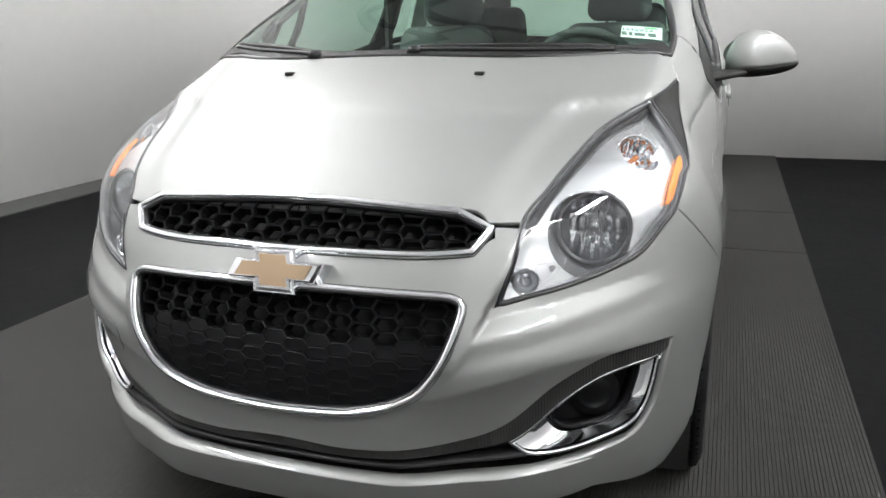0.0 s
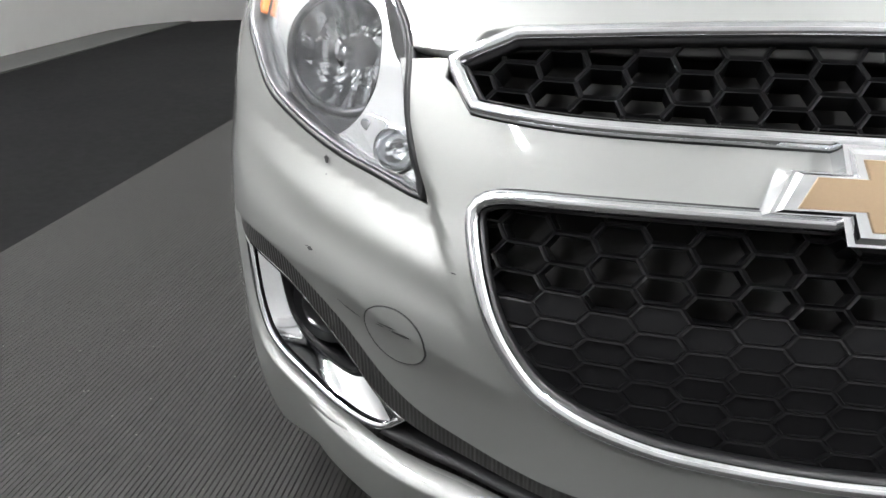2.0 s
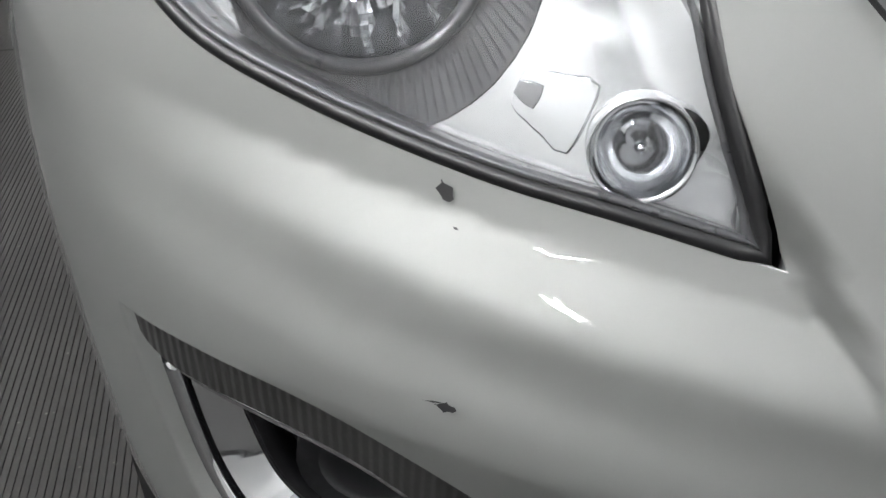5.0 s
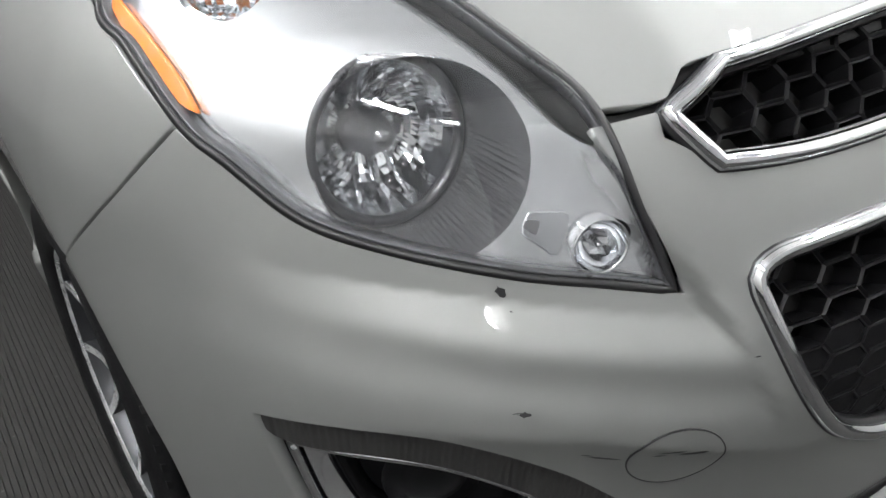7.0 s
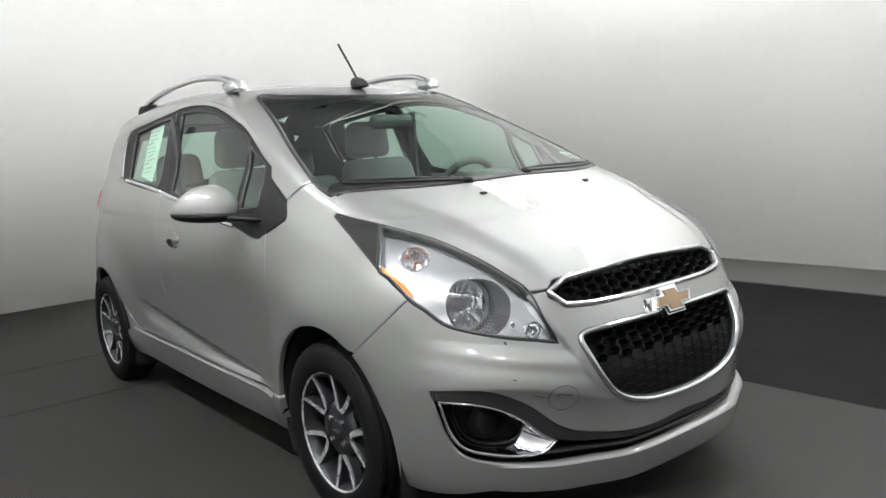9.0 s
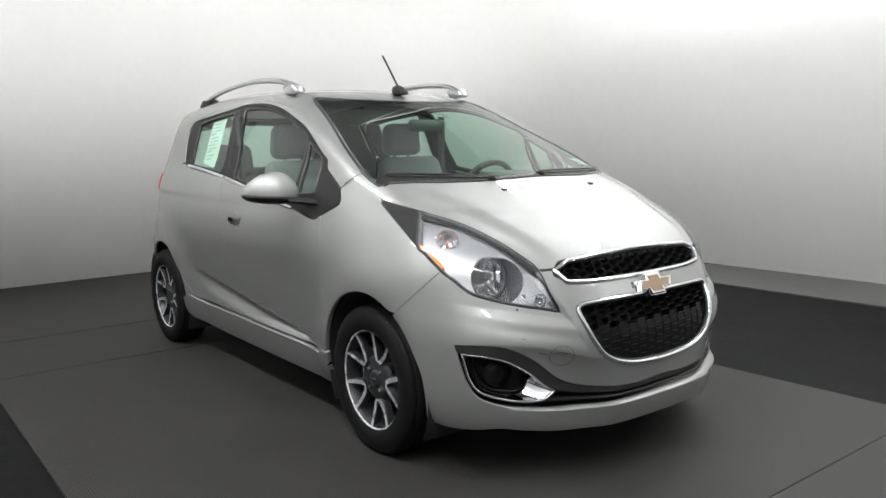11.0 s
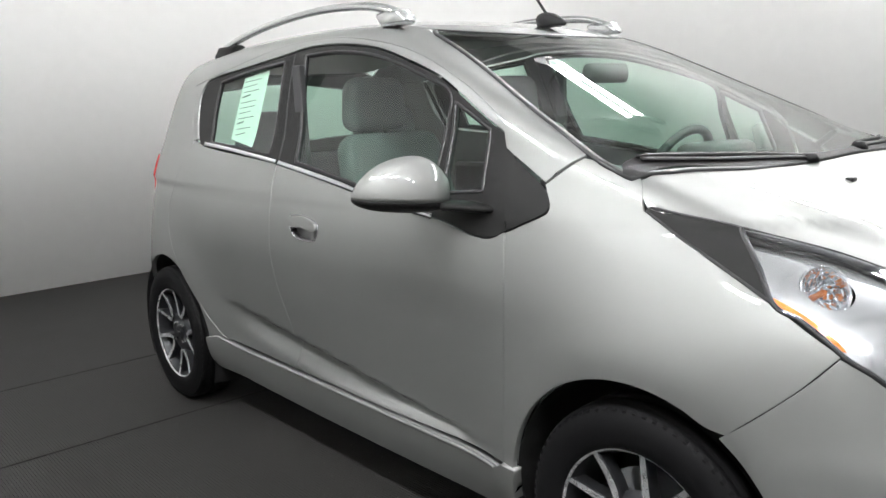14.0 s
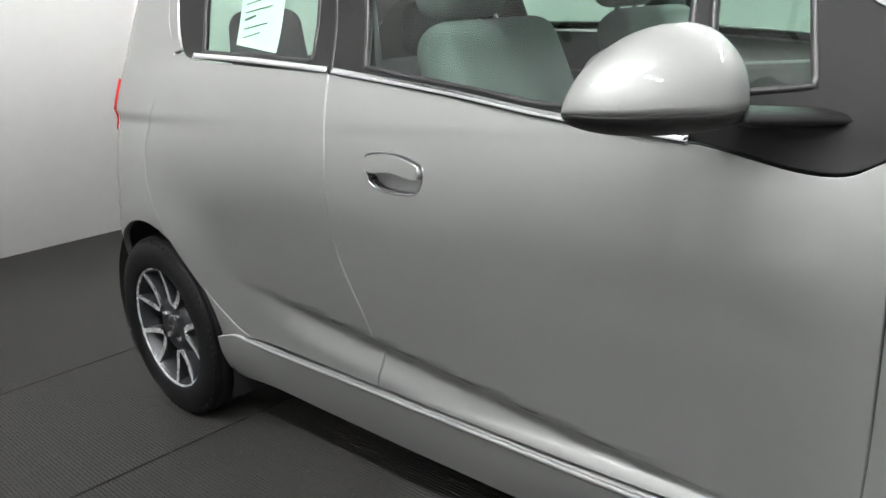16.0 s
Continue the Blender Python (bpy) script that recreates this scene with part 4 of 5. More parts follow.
        if sx < 0:
            flip_x(bm)
        part("bulb", bm, DARK_BOWL if r > .06 else (BULB if r > .03 else REFLECTOR), hl, "bulb with its shield", True)

# a bright pod trails off beside each small round lamp
pod_axis = np.array((-.532, -.590, .676)) - np.array(BOWLS[2][0])
pod_line = LAMP.flat([np.array(BOWLS[2][0]) + pod_axis * u for u in (.50, .70, .86, 1.0)])
pod_across = np.array((-(pod_line[-1] - pod_line[0])[1], (pod_line[-1] - pod_line[0])[0]))
pod_across = pod_across / np.linalg.norm(pod_across)
pod_edge = [pod_line[i] + pod_across * w for i, w in enumerate((.017, .015, .012, .008))] + [pod_line[i] - pod_across * w for i, w in zip((3, 2, 1, 0), (.008, .012, .015, .017))]
for nm, scale, mat, off, lab in (("lamp_pod", 1.0, REFLECTOR, -.0195, "bright pod beside the small lamp"), ("pod_eye", .32, DARK_BOWL, -.0175, "")):
    middle = np.mean(pod_edge, 0) if nm == "lamp_pod" else pod_line[2] * .45 + pod_line[3] * .55
    outline = spline(middle + (np.array(pod_edge) - np.mean(pod_edge, 0)) * scale, .005)
    v, f, n = sheet(LAMP, outline, (), off, .003, .006)
    for hl, sx in zip(lamps, (1, -1)):
        put(nm, mesh_of(nm, v * np.array((sx, 1, 1)), [g[::sx] for g in f], mat, n * np.array((sx, 1, 1))), hl, lab)

# ---- wheels ----


def wheel(cx, cy, sx):
    w = new("wheel")
    w.parent = car
    w.matrix_basis = pose(cx, cy, .290, 0, 0, 0 if sx < 0 else 180)
    tagged(w, "black tyre on a five-spoke two-tone alloy wheel")
    # local: outwards is -x
    def ringed(prof, k, mat, name, lab="", smooth=True):
        bm = bmesh.new()
        rs = [[bm.verts.new((x, r * math.cos(2 * math.pi * i / k), r * math.sin(2 * math.pi * i / k))) for i in range(k)] for x, r in prof]
        for a, b in zip(rs, rs[1:]):
            for i in range(k):
                bm.faces.new((a[i], a[(i + 1) % k], b[(i + 1) % k], b[i]))
        return part(name, bm, mat, w, lab, smooth)
    ringed([(-.070, .190), (-.082, .196), (-.088, .206), (-.091, .222), (-.093, .240), (-.090, .258), (-.084, .272), (-.078, .281), (-.068, .288), (-.066, .2845), (-.060, .2845), (-.058, .2905), (-.03, .292),
            (-.028, .286), (-.022, .286), (-.020, .2925), (.02, .2925), (.022, .286), (.028, .286), (.03, .292), (.06, .2905), (.085, .27), (.092, .24), (.085, .20), (.07, .19)], 72, RUBBER, "tyre", "black road tyre")
    # tread blocks on the shoulder
    bm = bmesh.new()
    for i in range(72):
        b = box((-.082, -.0045, .2755), (-.062, .0045, .2875))
        for v in b.verts:
            v.co.z -= (-.062 - v.co.x) * .35
        b.transform(pose(0, 0, 0, i * 5, 0, 0))
        me = bpy.data.meshes.new("t")
        b.to_mesh(me)
        b.free()
        bm.from_mesh(me)
        bpy.data.meshes.remove(me)
    part("tread", bm, RUBBER, w)
    ringed([(-.074, .199), (-.080, .1985), (-.081, .195), (-.076, .190)], 72, RIM_CUT, "rim_lip", "machined rim edge")
    ringed([(-.076, .190), (-.066, .184), (-.02, .176), (.06, .172)], 72, RIM_DARK, "rim_barrel", "dark rim barrel")
    ringed([(-.01, .135), (-.006, .13), (-.006, .05), (-.012, .045)], 48, SATIN, "brake_disc", "grey brake disc")
    bm = box((-.03, .055, -.05), (.02, .145, .05), .012)
    part("brake_caliper", bm, STEEL, w)
    # spokes: five V pairs, dark sides with machined faces
    for s in range(5):
        for side in (-1, 1):
            bm, face = bmesh.new(), bmesh.new()
            # centre line from hub to rim, the pair opens like a V
            stations = []
            for u in np.linspace(0, 1, 7):
                r = .078 + .116 * u
                ang = radians(112 + 72 * s) + side * (.006 + .052 * u ** .75) / r
                wd = .0120 - .0040 * u
                x = -.062 - .014 * u + .004 * math.sin(u * math.pi)
                stations.append((r, ang, wd, x))
            rows = []
            for r, a, wd, x in stations:
                c = np.array((0, r * math.cos(a), r * math.sin(a)))
                t = np.array((0, -math.sin(a), math.cos(a)))
                rows.append((c, t, wd, x))
            vs = []
            for c, t, wd, x in rows:
                q = [c - t * wd + (x + .004, 0, 0), c - t * wd * .82 + (x, 0, 0), c + t * wd * .82 + (x, 0, 0), c + t * wd + (x + .004, 0, 0), c + t * wd * .9 + (x + .035, 0, 0), c - t * wd * .9 + (x + .035, 0, 0)]
                vs.append([bm.verts.new(e) for e in q])
            for a, b in zip(vs, vs[1:]):
                for i in range(6):
                    if i == 1:
                        continue
                    bm.faces.new((a[i], a[(i + 1) % 6], b[(i + 1) % 6], b[i]))
            part("spoke", bm, RIM_DARK, w)
            fv = [[face.verts.new(e) for e in (c - t * wd * .82 + (x - .0005, 0, 0), c + t * wd * .82 + (x - .0005, 0, 0))] for c, t, wd, x in rows]
            for a, b in zip(fv, fv[1:]):
                face.faces.new((a[0], a[1], b[1], b[0]))
            part("spoke_face", face, RIM_CUT, w, "machined spoke face")
    ringed([(-.040, .092), (-.052, .084), (-.057, .066), (-.055, .040), (-.057, .034), (-.062, .031), (-.063, .02), (-.063, .001)], 40, RIM_DARK, "hub", "dark hub with a centre cap")
    for i in range(4):
        a = radians(45 + 90 * i)
        bm = bmesh.new()
        bmesh.ops.create_cone(bm, cap_ends=True, segments=6, radius1=.0095, radius2=.008, depth=.02)
        bmesh.ops.transform(bm, matrix=Matrix.Translation((-.056, .050 * math.cos(a), .050 * math.sin(a))) @ pose(0, 0, 0, 0, -90, 0), verts=bm.verts)
        part("wheel_bolt", bm, SATIN, w)
    bm = box((-.0655, -.014, -.004), (-.063, .014, .004), .001)
    part("cap_badge", bm, CHROME, w, "plain badge shape")
    return w


for sx in (-1, 1):
    for cy in (0.0, 2.375):
        wheel(sx * .712, cy, sx)
        bm = bmesh.new()
        k = 28
        rs = []
        for x, r in ((sx * .775, .352), (sx * .70, .358), (sx * .42, .358), (sx * .42, .02)):
            rs.append([bm.verts.new((x, cy + r * math.cos(math.pi * (i / (k - 1) * 1.3 - .15)), .29 + r * math.sin(math.pi * (i / (k - 1) * 1.3 - .15)))) for i in range(k)])
        for a, b in zip(rs, rs[1:]):
            for i in range(k - 1):
                bm.faces.new((a[i], a[i + 1], b[i + 1], b[i]))
        part("wheel_well", bm, DARK, car, "dark wheel well", True)

# ---- door mirrors ----
for sx in (1, -1):
    mr = new("door_mirror")
    mr.parent = car
    tagged(mr, "silver door mirror on a black foot")
    # local shell: a pointed half dome, flat at the bottom, its open face to the rear; long axis runs outwards and back
    m_at = Matrix.Translation((-.886, .612, .984)) @ pose(0, 0, 0, 0, 4, -38)
    for nm, mat, lab in (("mirror_shell", PAINT, "silver mirror cap"), ("mirror_underside", TRIM, "black mirror underside")):
        bm = bmesh.new()
        bmesh.ops.create_uvsphere(bm, u_segments=48, v_segments=32, radius=1)
        for v in bm.verts:
            x, y, z = v.co
            lean = .5 + .5 * x                      # 0 at the outer point, 1 at the car
            prof = (1 - abs(x) ** 2.4) ** .5 if abs(x) < 1 else 0
            high = .108 * (max(1 - ((x - .28) / (1.28 if x < .28 else .80)) ** 2, 0)) ** .62
            if nm == "mirror_shell":
                rad = math.hypot(y, z) or 1
                zz = max(z / rad, 0) * high
                yy = (y / rad) * (.072 if y < 0 else .030) * prof
                base = 0.0
            else:
                rad = math.hypot(y, z) or 1
                zz = -max(-z / rad, 0) * .030 * prof + max(z / rad, 0) * .004
                yy = (y / rad) * (.074 if y < 0 else .032) * prof
                base = -.001
            fade = min(rad / .12, 1)
            v.co = Vector((x * .122, yy * fade, zz * fade + base))
        bmesh.ops.transform(bm, matrix=m_at, verts=bm.verts)
        if sx < 0:
            flip_x(bm)
        put(nm, bm_mesh(nm, bm, mat, True), mr, lab)
    foot = spline([(-.815, .535, .968), (-.775, .485, .962), (-.735, .452, .955), (-.70, .44, .95)], .012, closed=False)
    v, f = sweep(foot, np.tile((0, 0, 1.0), (len(foot), 1)), oval(.045, .013, 12), False)
    put("mirror_foot", mesh_of("mirror_foot", v * np.array((sx, 1, 1)), [g[::sx] for g in f], TRIM), mr, "black mirror foot")
    bm = bmesh.new()
    bmesh.ops.create_circle(bm, cap_ends=True, segments=32, radius=1)
    for v in bm.verts:
        v.co = Vector((.01 + v.co.x * .098, .031, .042 + v.co.y * .048))
    bmesh.ops.transform(bm, matrix=m_at, verts=bm.verts)
    if sx < 0:
        flip_x(bm)
    part("mirror_glass", bm, CHROME, mr, "mirror glass")

# ---- roof rails, antenna, wipers, washer jets, badge ----
for sx in (1, -1):
    rr = new("roof_rail")
    rr.parent = car
    tagged(rr, "satin silver roof rail")
    path = spline([(-.505, 1.00, 1.470), (-.522, 1.08, 1.505), (-.530, 1.20, 1.530), (-.535, 1.45, 1.545), (-.535, 1.75, 1.535), (-.530, 2.0, 1.512), (-.522, 2.17, 1.485), (-.515, 2.24, 1.468)], .02, closed=False)
    nn = np.tile(np.array((-.25, 0, .97)), (len(path), 1))
    v, f = sweep(path, nn, [(-.020, -.006), (-.018, .006), (-.008, .012), (.008, .012), (.018, .006), (.020, -.006), (.012, -.012), (-.012, -.012)], False)
    put("rail_bar", mesh_of("rail_bar", v * np.array((sx, 1, 1)), [g[::sx] for g in f], SATIN), rr)
    for y0, y1, z0, z1 in ((.985, 1.11, 1.452, 1.50), (2.10, 2.26, 1.44, 1.488)):
        bm = box((-.548, y0, z0), (-.492, y1, z1), .014)
        for vv in bm.verts:
            if vv.co.z > (z0 + z1) / 2:
                vv.co.y += .02 if y0 < 1.5 else -.03
        if sx < 0:
            flip_x(bm)
        part("rail_foot", bm, SATIN if y0 < 1.5 else TRIM, rr, "", True)

ant = new("antenna")
ant.parent = car
tagged(ant, "black roof antenna")
bm = bmesh.new()
bmesh.ops.create_uvsphere(bm, u_segments=24, v_segments=12, radius=1)
for v in bm.verts:
    v.co = Vector((v.co.x * .028, .880 + v.co.y * .06 + max(v.co.z, 0) * .03, 1.458 + max(v.co.z, -.2) * .042))
part("antenna_base", bm, BLACK, ant, "", True)
mast = spline([(.0, .895, 1.485), (.0, .965, 1.575), (.0, 1.035, 1.662)], .02, closed=False)
v, f = sweep(mast, np.tile((1.0, 0, 0), (len(mast), 1)), oval(.0048, .0048), False)
put("mast", mesh_of("mast", v, f, BLACK), ant)

for i, (a, b, tip) in enumerate((((-.23, -.088), (-.44, .01), (-.60, .118)), ((.05, -.085), (.30, -.055), (.53, .03)))):
    wp = new("wiper")
    wp.parent = car
    tagged(wp, "black windscreen wiper")
    p, n = TOP.lay(spline([a, b, tip], .02, closed=False), .007)
    v, f = sweep(p, n, oval(.008, .004), False)
    put("wiper_arm", mesh_of("wiper_arm", v, f, BLACK), wp)
    p2, n2 = TOP.lay(spline([(a[0] * 1.05, a[1] + .012), (b[0], b[1] + .022), (tip[0], tip[1] + .012)], .02, closed=False), .006)
    v, f = sweep(p2, n2, [(-.005, -.006), (-.003, .006), (.003, .006), (.005, -.006)], False)
    put("wiper_blade", mesh_of("wiper_blade", v, f, BLACK), wp)
    bm = bmesh.new()
    bmesh.ops.create_cone(bm, cap_ends=True, segments=20, radius1=.022, radius2=.014, depth=.018)
    bmesh.ops.transform(bm, matrix=Matrix.Translation(p[0]), verts=bm.verts)
    part("wiper_pivot", bm, BLACK, wp, "", True)
for x in (-.252, .252):
    p, n = TOP.lay(np.array([(x, -.190)]), 0)
    bm = box((-.011, -.009, -.004), (.011, .009, .006), .003)
    bmesh.ops.transform(bm, matrix=Matrix.Translation(p[0]), verts=bm.verts)
    part("washer_jet", bm, BLACK, hood, "black washer jet", True)

# badge: a plain cross-bar shape in gold with a stepped chrome rim
badge = new("badge")
badge.parent = car
tagged(badge, "gold cross-shaped badge with a chrome rim")


def bowtie(w, h, a, b, slant):
    """Wide bar with a taller middle block and slanted ends."""
    pts = [(-w + slant, a), (-b, a), (-b - .006 * (h > .03), h), (b - .006, h), (b, a), (w + slant * .3, a), (w - slant, -a), (b, -a), (b + .006 * (h > .03), -h), (-b + .006, -h), (-b, -a), (-w - slant * .3, -a)]
    return pts


def badge_layer(pts, z0, z1, taper_by, mat, name, lab):
    bm = bmesh.new()
    p = np.array(pts)
    at = Matrix.Translation((0, -.722, .660)) @ pose(0, 0, 0, 68, 0, 0)
    lowv = [bm.verts.new(at @ Vector((x, y, z0))) for x, y in p]
    c = p * (1 - taper_by / np.abs(p).max(0))
    hiv = [bm.verts.new(at @ Vector((x, y, z1))) for x, y in c]
    k = len(p)
    for i in range(k):
        bm.faces.new((lowv[i], lowv[(i + 1) % k], hiv[(i + 1) % k], hiv[i]))
    bm.faces.new(hiv)
    part(name, bm, mat, badge, lab)


badge_layer(bowtie(.112, .054, .0235, .050, .014), -.03, .008, .011, CHROME, "badge_rim", "stepped chrome rim")
badge_layer(bowtie(.101, .044, .0195, .041, .012), .004, .014, .009, CHROME, "badge_step", "chrome step")
badge_layer(bowtie(.082, .032, .0145, .029, .011), .010, .0165, .002, GOLD, "badge_field", "gold field")

# tow-eye cover: a round cap with a hairline joint, and the marks on the paint
cap2 = np.array([(.2445 + .0228 * math.cos(a), .4635 + .0355 * math.sin(a)) for a in np.linspace(0, 2 * math.pi, 48, endpoint=False)])
lay_strip("tow_cover_joint", ROUND, cap2, [(-.0007, -.002), (-.0007, .0015), (.0007, .0015), (.0007, -.002)], SEAL, bumper, True, "hairline joint of the tow cover", False)
lay_panel("tow_cover", ROUND, cap2, PAINT, bumper, (), .0012, .002, .008, "round silver tow cover", False)
rnd = random.Random(4)


def scrape(cx, cz, length, width, tilt, name="scratch"):
    k = 9
    top, bot = [], []
    for i in range(k):
        u = i / (k - 1)
        w = width * math.sin(math.pi * min(u * 1.15, 1)) * rnd.uniform(.5, 1.1) + width * .06
        x, z = (u - .5) * length, 0
        ca, sa = math.cos(tilt), math.sin(tilt)
        top.append((cx + x * ca - w * sa, cz + x * sa + w * ca))
        bot.append((cx + x * ca + w * sa, cz + x * sa - w * ca))
    lay_panel(name, ROUND, np.array(top + bot[::-1]), SEAL, bumper, (), .0017, 0, .01, "dark scratch in the paint", False)


# (degrees/100, height): the scuffs face the bumper's corner
scrape(.2485, .4762, .0165, .0015, .02)
scrape(.2385, .4716, .0165, .0026, .05)
scrape(.2535, .4728, .008, .0013, .02)
scrape(.2790, .4745, .020, .0016, .42)
scrape(.2870, .4800, .008, .0007, .42)
scrape(.3145, .5272, .0062, .0030, .10, "paint_chip")
scrape(.3180, .5285, .006, .0005, -.2, "paint_chip")
scrape(.3215, .6215, .010, .0032, 1.3, "paint_chip")
scrape(.3175, .6060, .0020, .0005, .6, "paint_chip")
scrape(.208, .5520, .004, .0007, .2, "paint_chip")

# ---- inside the car ----


def soft(lo, hi, bevel, bend=0.0):
    bm = box(lo, hi, bevel, 4)
    if bend:
        mid = (lo[0] + hi[0]) / 2
        for v in bm.verts:
            v.co.y += bend * ((v.co.x - mid) ** 2)
    return bm


def seat(x, y, rear=False):
    st = new("seat")
    st.parent = car
    tagged(st, "grey cloth car seat")
    half = .25 if not rear else .60
    part("cushion", soft((x - half, y - .28, .42), (x + half, y + .22, .58), .06), SEAT, st, "", True)
    bm = soft((x - half, -.07, 0), (x + half, .07, .62 if not rear else .52), .06)
    for v in bm.verts:
        side = abs(v.co.x - x) / half
        v.co.y -= .05 * side ** 2
        v.co.x = x + (v.co.x - x) * (1 - .22 * max(v.co.z - .2, 0) / .42 if not rear else 1)
    bmesh.ops.transform(bm, matrix=Matrix.Translation((0, y + .20, .52)) @ pose(0, 0, 0, -18, 0, 0), verts=bm.verts)
    part("seat_back", bm, SEAT, st, "", True)
    for hx in ((x,) if not rear else (x - .36, x + .36)):
        top = (y + .41, 1.13) if not rear else (y + .38, 1.03)
        bm = soft((hx - .13, top[0] - .05, top[1]), (hx + .13, top[0] + .05, top[1] + .19), .045)
        for v in bm.verts:
            v.co.x = hx + (v.co.x - hx) * (1 - .9 * (v.co.z - top[1] - .05) ** 2 * 10)
        part("head_rest", bm, SEAT, st, "", True)
        for s in (-.05, .05):
            part("head_rest_post", box((hx + s - .006, top[0] - .006, top[1] - .08), (hx + s + .006, top[0] + .006, top[1] + .03)), STEEL, st)


seat(-.36, 1.00)
seat(.36, 1.00)
seat(0, 1.86, True)

dash = new("dashboard")
dash.parent = car
tagged(dash, "dark dashboard with a steering wheel")
bm = box((-.66, -.02, .62), (.66, .58, .985), .05, 3)
for v in bm.verts:
    if v.co.z > .9:
        v.co.z += .035 - .12 * max(v.co.y - .25, 0) - .05 * v.co.x ** 2
part("dash_body", bm, DASH, dash, "", True)
bm = bmesh.new()
k, m = 40, 10
rs = [[bm.verts.new(((.18 + .016 * math.cos(2 * math.pi * j / m)) * math.cos(2 * math.pi * i / k), (.18 + .016 * math.cos(2 * math.pi * j / m)) * math.sin(2 * math.pi * i / k), .016 * math.sin(2 * math.pi * j / m))) for j in range(m)] for i in range(k)]
for i in range(k):
    for j in range(m):
        bm.faces.new((rs[i][j], rs[(i + 1) % k][j], rs[(i + 1) % k][(j + 1) % m], rs[i][(j + 1) % m]))
turn = Matrix.Translation((.36, .64, .93)) @ pose(0, 0, 0, -64, 0, 0)
bmesh.ops.transform(bm, matrix=turn, verts=bm.verts)
part("steering_wheel", bm, DASH, dash, "black steering wheel", True)
bm = box((-.17, -.03, -.03), (.17, .03, .0), .012)
bmesh.ops.transform(bm, matrix=turn, verts=bm.verts)
part("steering_spoke", bm, DASH, dash, "", True)
bm = box((.22, .40, .98), (.50, .56, 1.05), .03)
part("instrument_hood", bm, DASH, dash, "", True)
bm = soft((-.11, .64, 1.255), (.11, .68, 1.315), .026)
part("rear_view_mirror", bm, DASH, car, "inside mirror", True)
for sx in (-1, 1):
    bm = box((sx * .66 - .03, .42, .45), (sx * .66 + .03, 2.1, .93), .02)
    part("door_lining", bm, DASH, car, "dark door lining")
# dark slab added to stop light passing under the body
part("underfloor_light_block", box((-.64, -.30, .168), (.64, 2.75, .20)), DARK, car)
part("cabin_floor", box((-.68, .3, .20), (.68, 2.7, .26)), DARK, car)
part("load_cover", box((-.60, 2.2, .90), (.60, 2.62, .93), .01), DASH, car)
part("seat_belt", box((-.675, 1.38, .75), (-.655, 1.43, 1.36), .004), DASH, car)
part("seat_belt", box((.655, 1.38, .75), (.675, 1.43, 1.36), .004), DASH, car)

# tail: hatch, tail lamps

hatch = [(-.60, .22), (.60, .22), (.68, .5), (.66, .9), (.60, 1.10), (.50, 1.38), (0, 1.44), (-.50, 1.38), (-.60, 1.10), (-.66, .9), (-.68, .5)]
rear_pane = spline([(-.47, 1.08), (0, 1.06), (.47, 1.08), (.42, 1.32), (0, 1.36), (-.42, 1.32)], .03, sharp=(0, 2, 3, 5))


class TailView(View):
    def lay(self, p2, off=0.0):
        p2 = np.asarray(p2, float)
        start = np.stack([p2[:, 0], 0 * p2[:, 0] + 3.6, p2[:, 1]], -1)
        p, ok = meet(start, np.broadcast_to(np.array((0, -1.0, 0)), (len(p2), 3)), 2.0, 120)
        n = slope(p)
        return p + n * off, n


BACK = TailView((0, -1, 0), (1, 0, 0), (0, 0, 1))
lay_panel("tailgate", BACK, spline(hatch, .03, sharp=(0, 1)), PAINT, car, [rear_pane], 0, .014, .05, "silver tailgate and rear bumper", False)
lay_panel("rear_window", BACK, rear_pane, SCREEN, car, (), -.004, 0, .06, "tinted rear window", False)
lay_panel("tail_lamp", SIDE, spline([(2.60, 1.05), (2.63, 1.04), (2.68, .95), (2.67, .89), (2.645, .91), (2.62, .98)], .015), RED_LENS, car, (), .006, .01, .02, "red tail lamp")

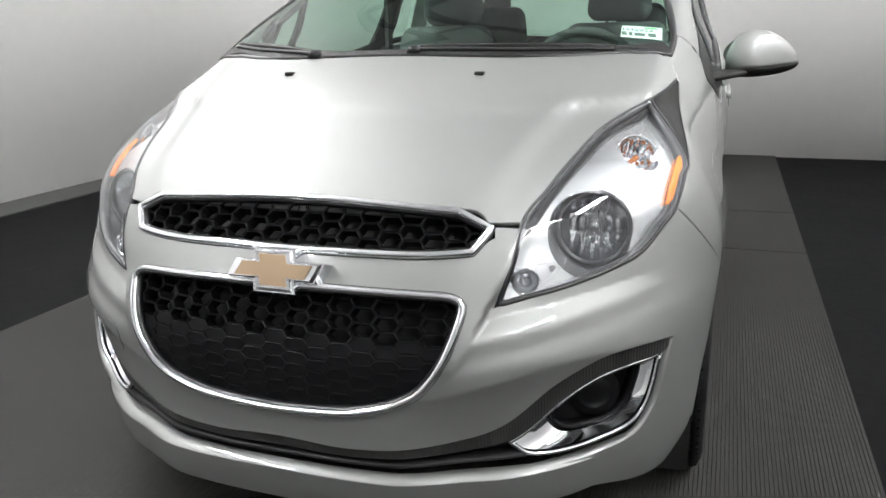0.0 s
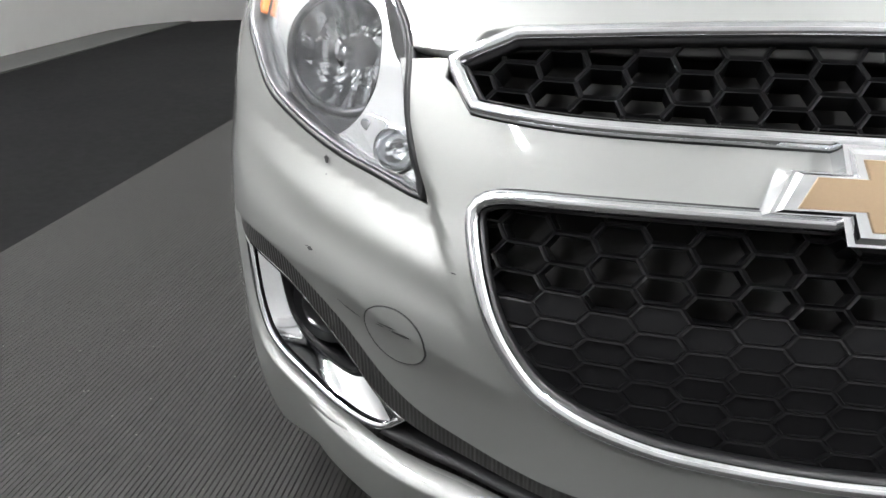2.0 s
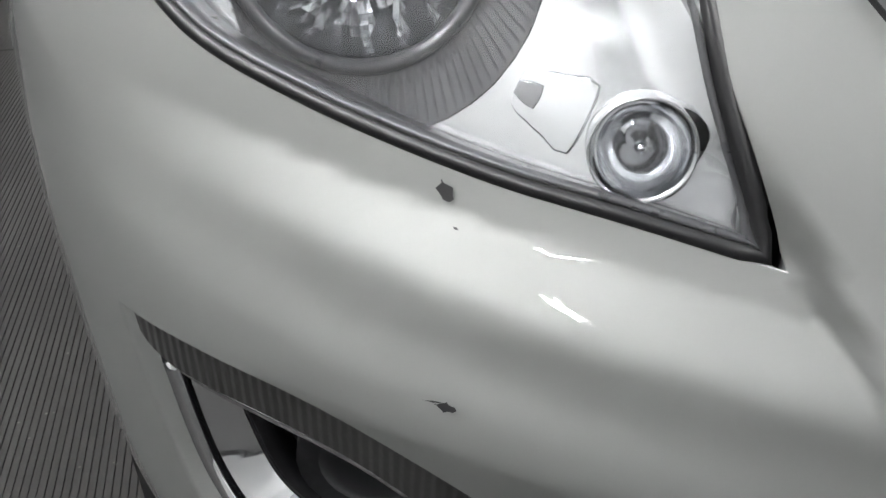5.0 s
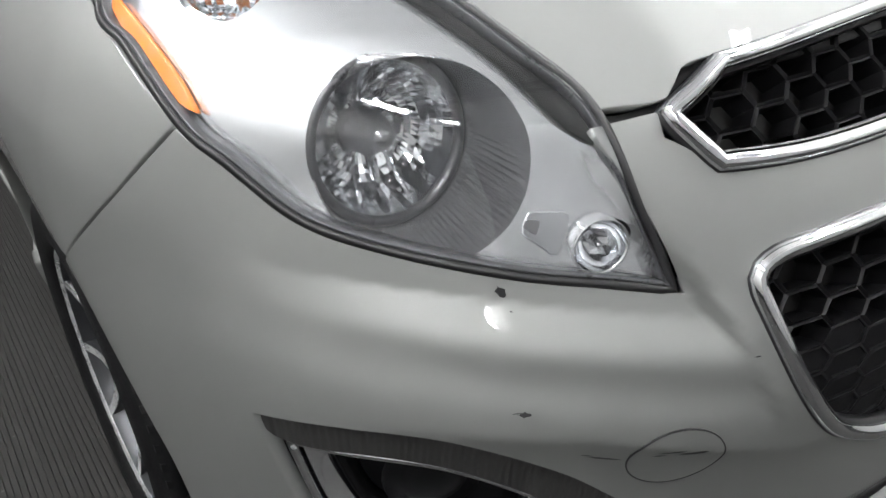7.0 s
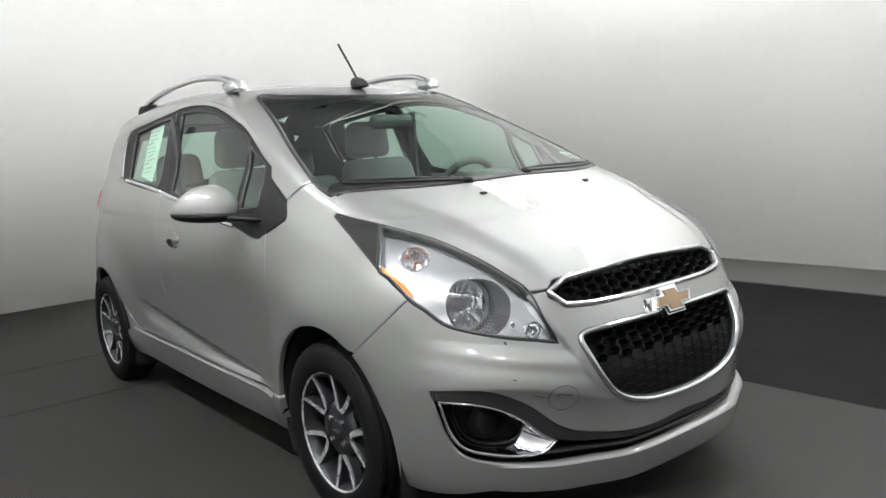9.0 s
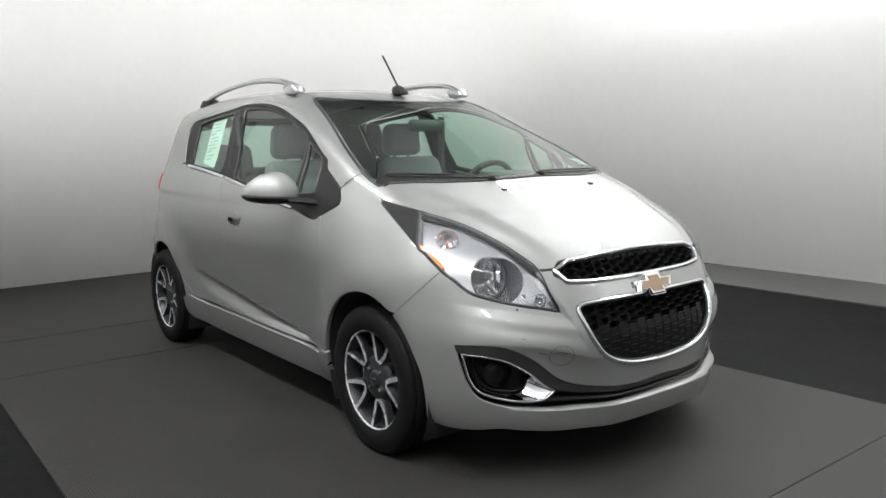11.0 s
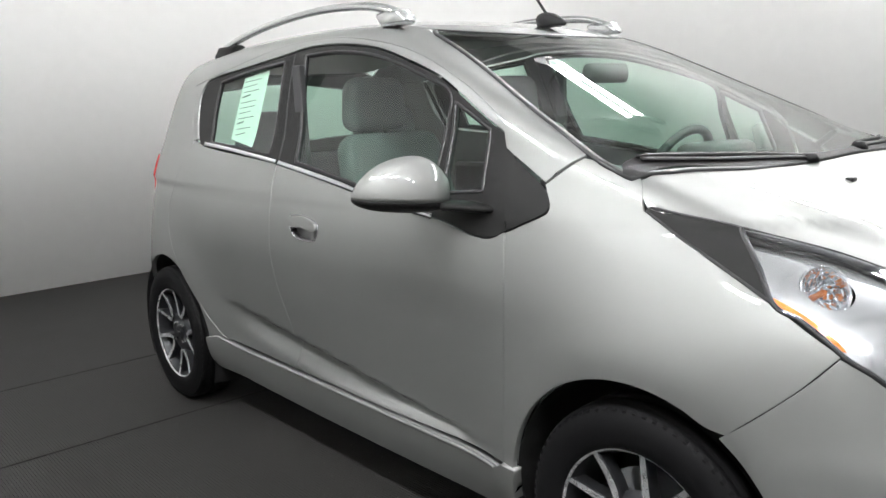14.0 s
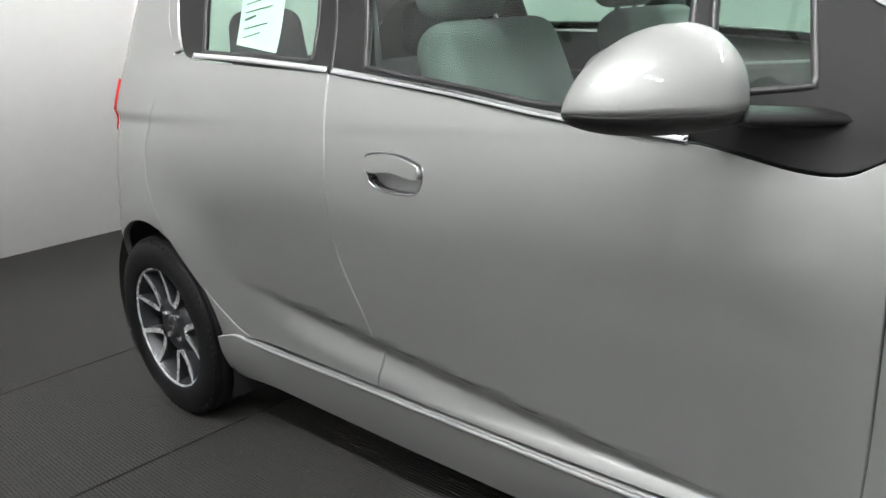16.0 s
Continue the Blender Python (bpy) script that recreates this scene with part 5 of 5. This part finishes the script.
# ---- papers in the windows ----
v, f, n = sheet(SIDE, spline([(1.905, 1.128), (1.895, 1.24), (1.89, 1.352), (1.70, 1.372), (1.70, 1.25), (1.71, 1.10)], .02, sharp=(0, 2, 3, 5)), (), -.022, 0, .03)
sheet_ob = put("window_sheet", mesh_of("window_sheet", v, f, PAPER, n), None, "pale printed sales sheet inside the rear window", "sheet")
for i in range(11):
    z = 1.335 - i * .0195
    w = .13 * (1, .8, .95, .5, .9, .9, .7, .95, .4, .85, .6)[i]
    y0 = 1.875
    hgt = .006 if i in (3, 8) else .003
    p, n = SIDE.lay(np.array([(y0, z), (y0 - w, z + .008), (y0 - w, z + .008 + hgt), (y0, z + hgt)]), -.0205)
    put("print_line", mesh_of("print_line", p, [(0, 1, 2, 3)], INK), sheet_ob)
v, f, n = sheet(TOP, spline([(.527, .193), (.628, .222), (.634, .156), (.532, .128)], .02, sharp=(0, 1, 2, 3)), (), -.004, 0, .02)
tag_ob = put("stock_label", mesh_of("stock_label", v, f, LABEL, n), None, "white printed stock label inside the windscreen", "label")
corner = TOP.lay(np.array([(.532, .132), (.630, .158), (.528, .190)]), -.003)[0]
ax_, up_ = Vector(corner[1] - corner[0]), Vector(corner[2] - corner[0])
wide, tall = ax_.length, up_.length
ax_.normalize()
nz_ = ax_.cross(up_).normalized()
up_ = nz_.cross(ax_)
plate = Matrix((ax_, up_, nz_)).transposed().to_4x4()
plate.translation = Vector(corner[0])
txt = bpy.data.curves.new("label_text", "FONT")
txt.body, txt.size, txt.extrude = "H45924", tall * .40, .0001
txt.materials.append(INK)
put("label_text", txt, tag_ob, at=plate @ Matrix.Translation((wide * .06, tall * .52, .0008)))
for x0, x1, y0, y1, mt in ((.04, .16, .10, .42, INK), (.22, .30, .10, .42, INK), (.36, .62, .12, .38, INK), (.70, .90, .10, .42, INK), (.66, .97, .86, .98, GREEN_INK)):
    part("print_bar", box((x0 * wide, y0 * tall, .0004), (x1 * wide, y1 * tall, .0008)), mt, tag_ob, at=plate)
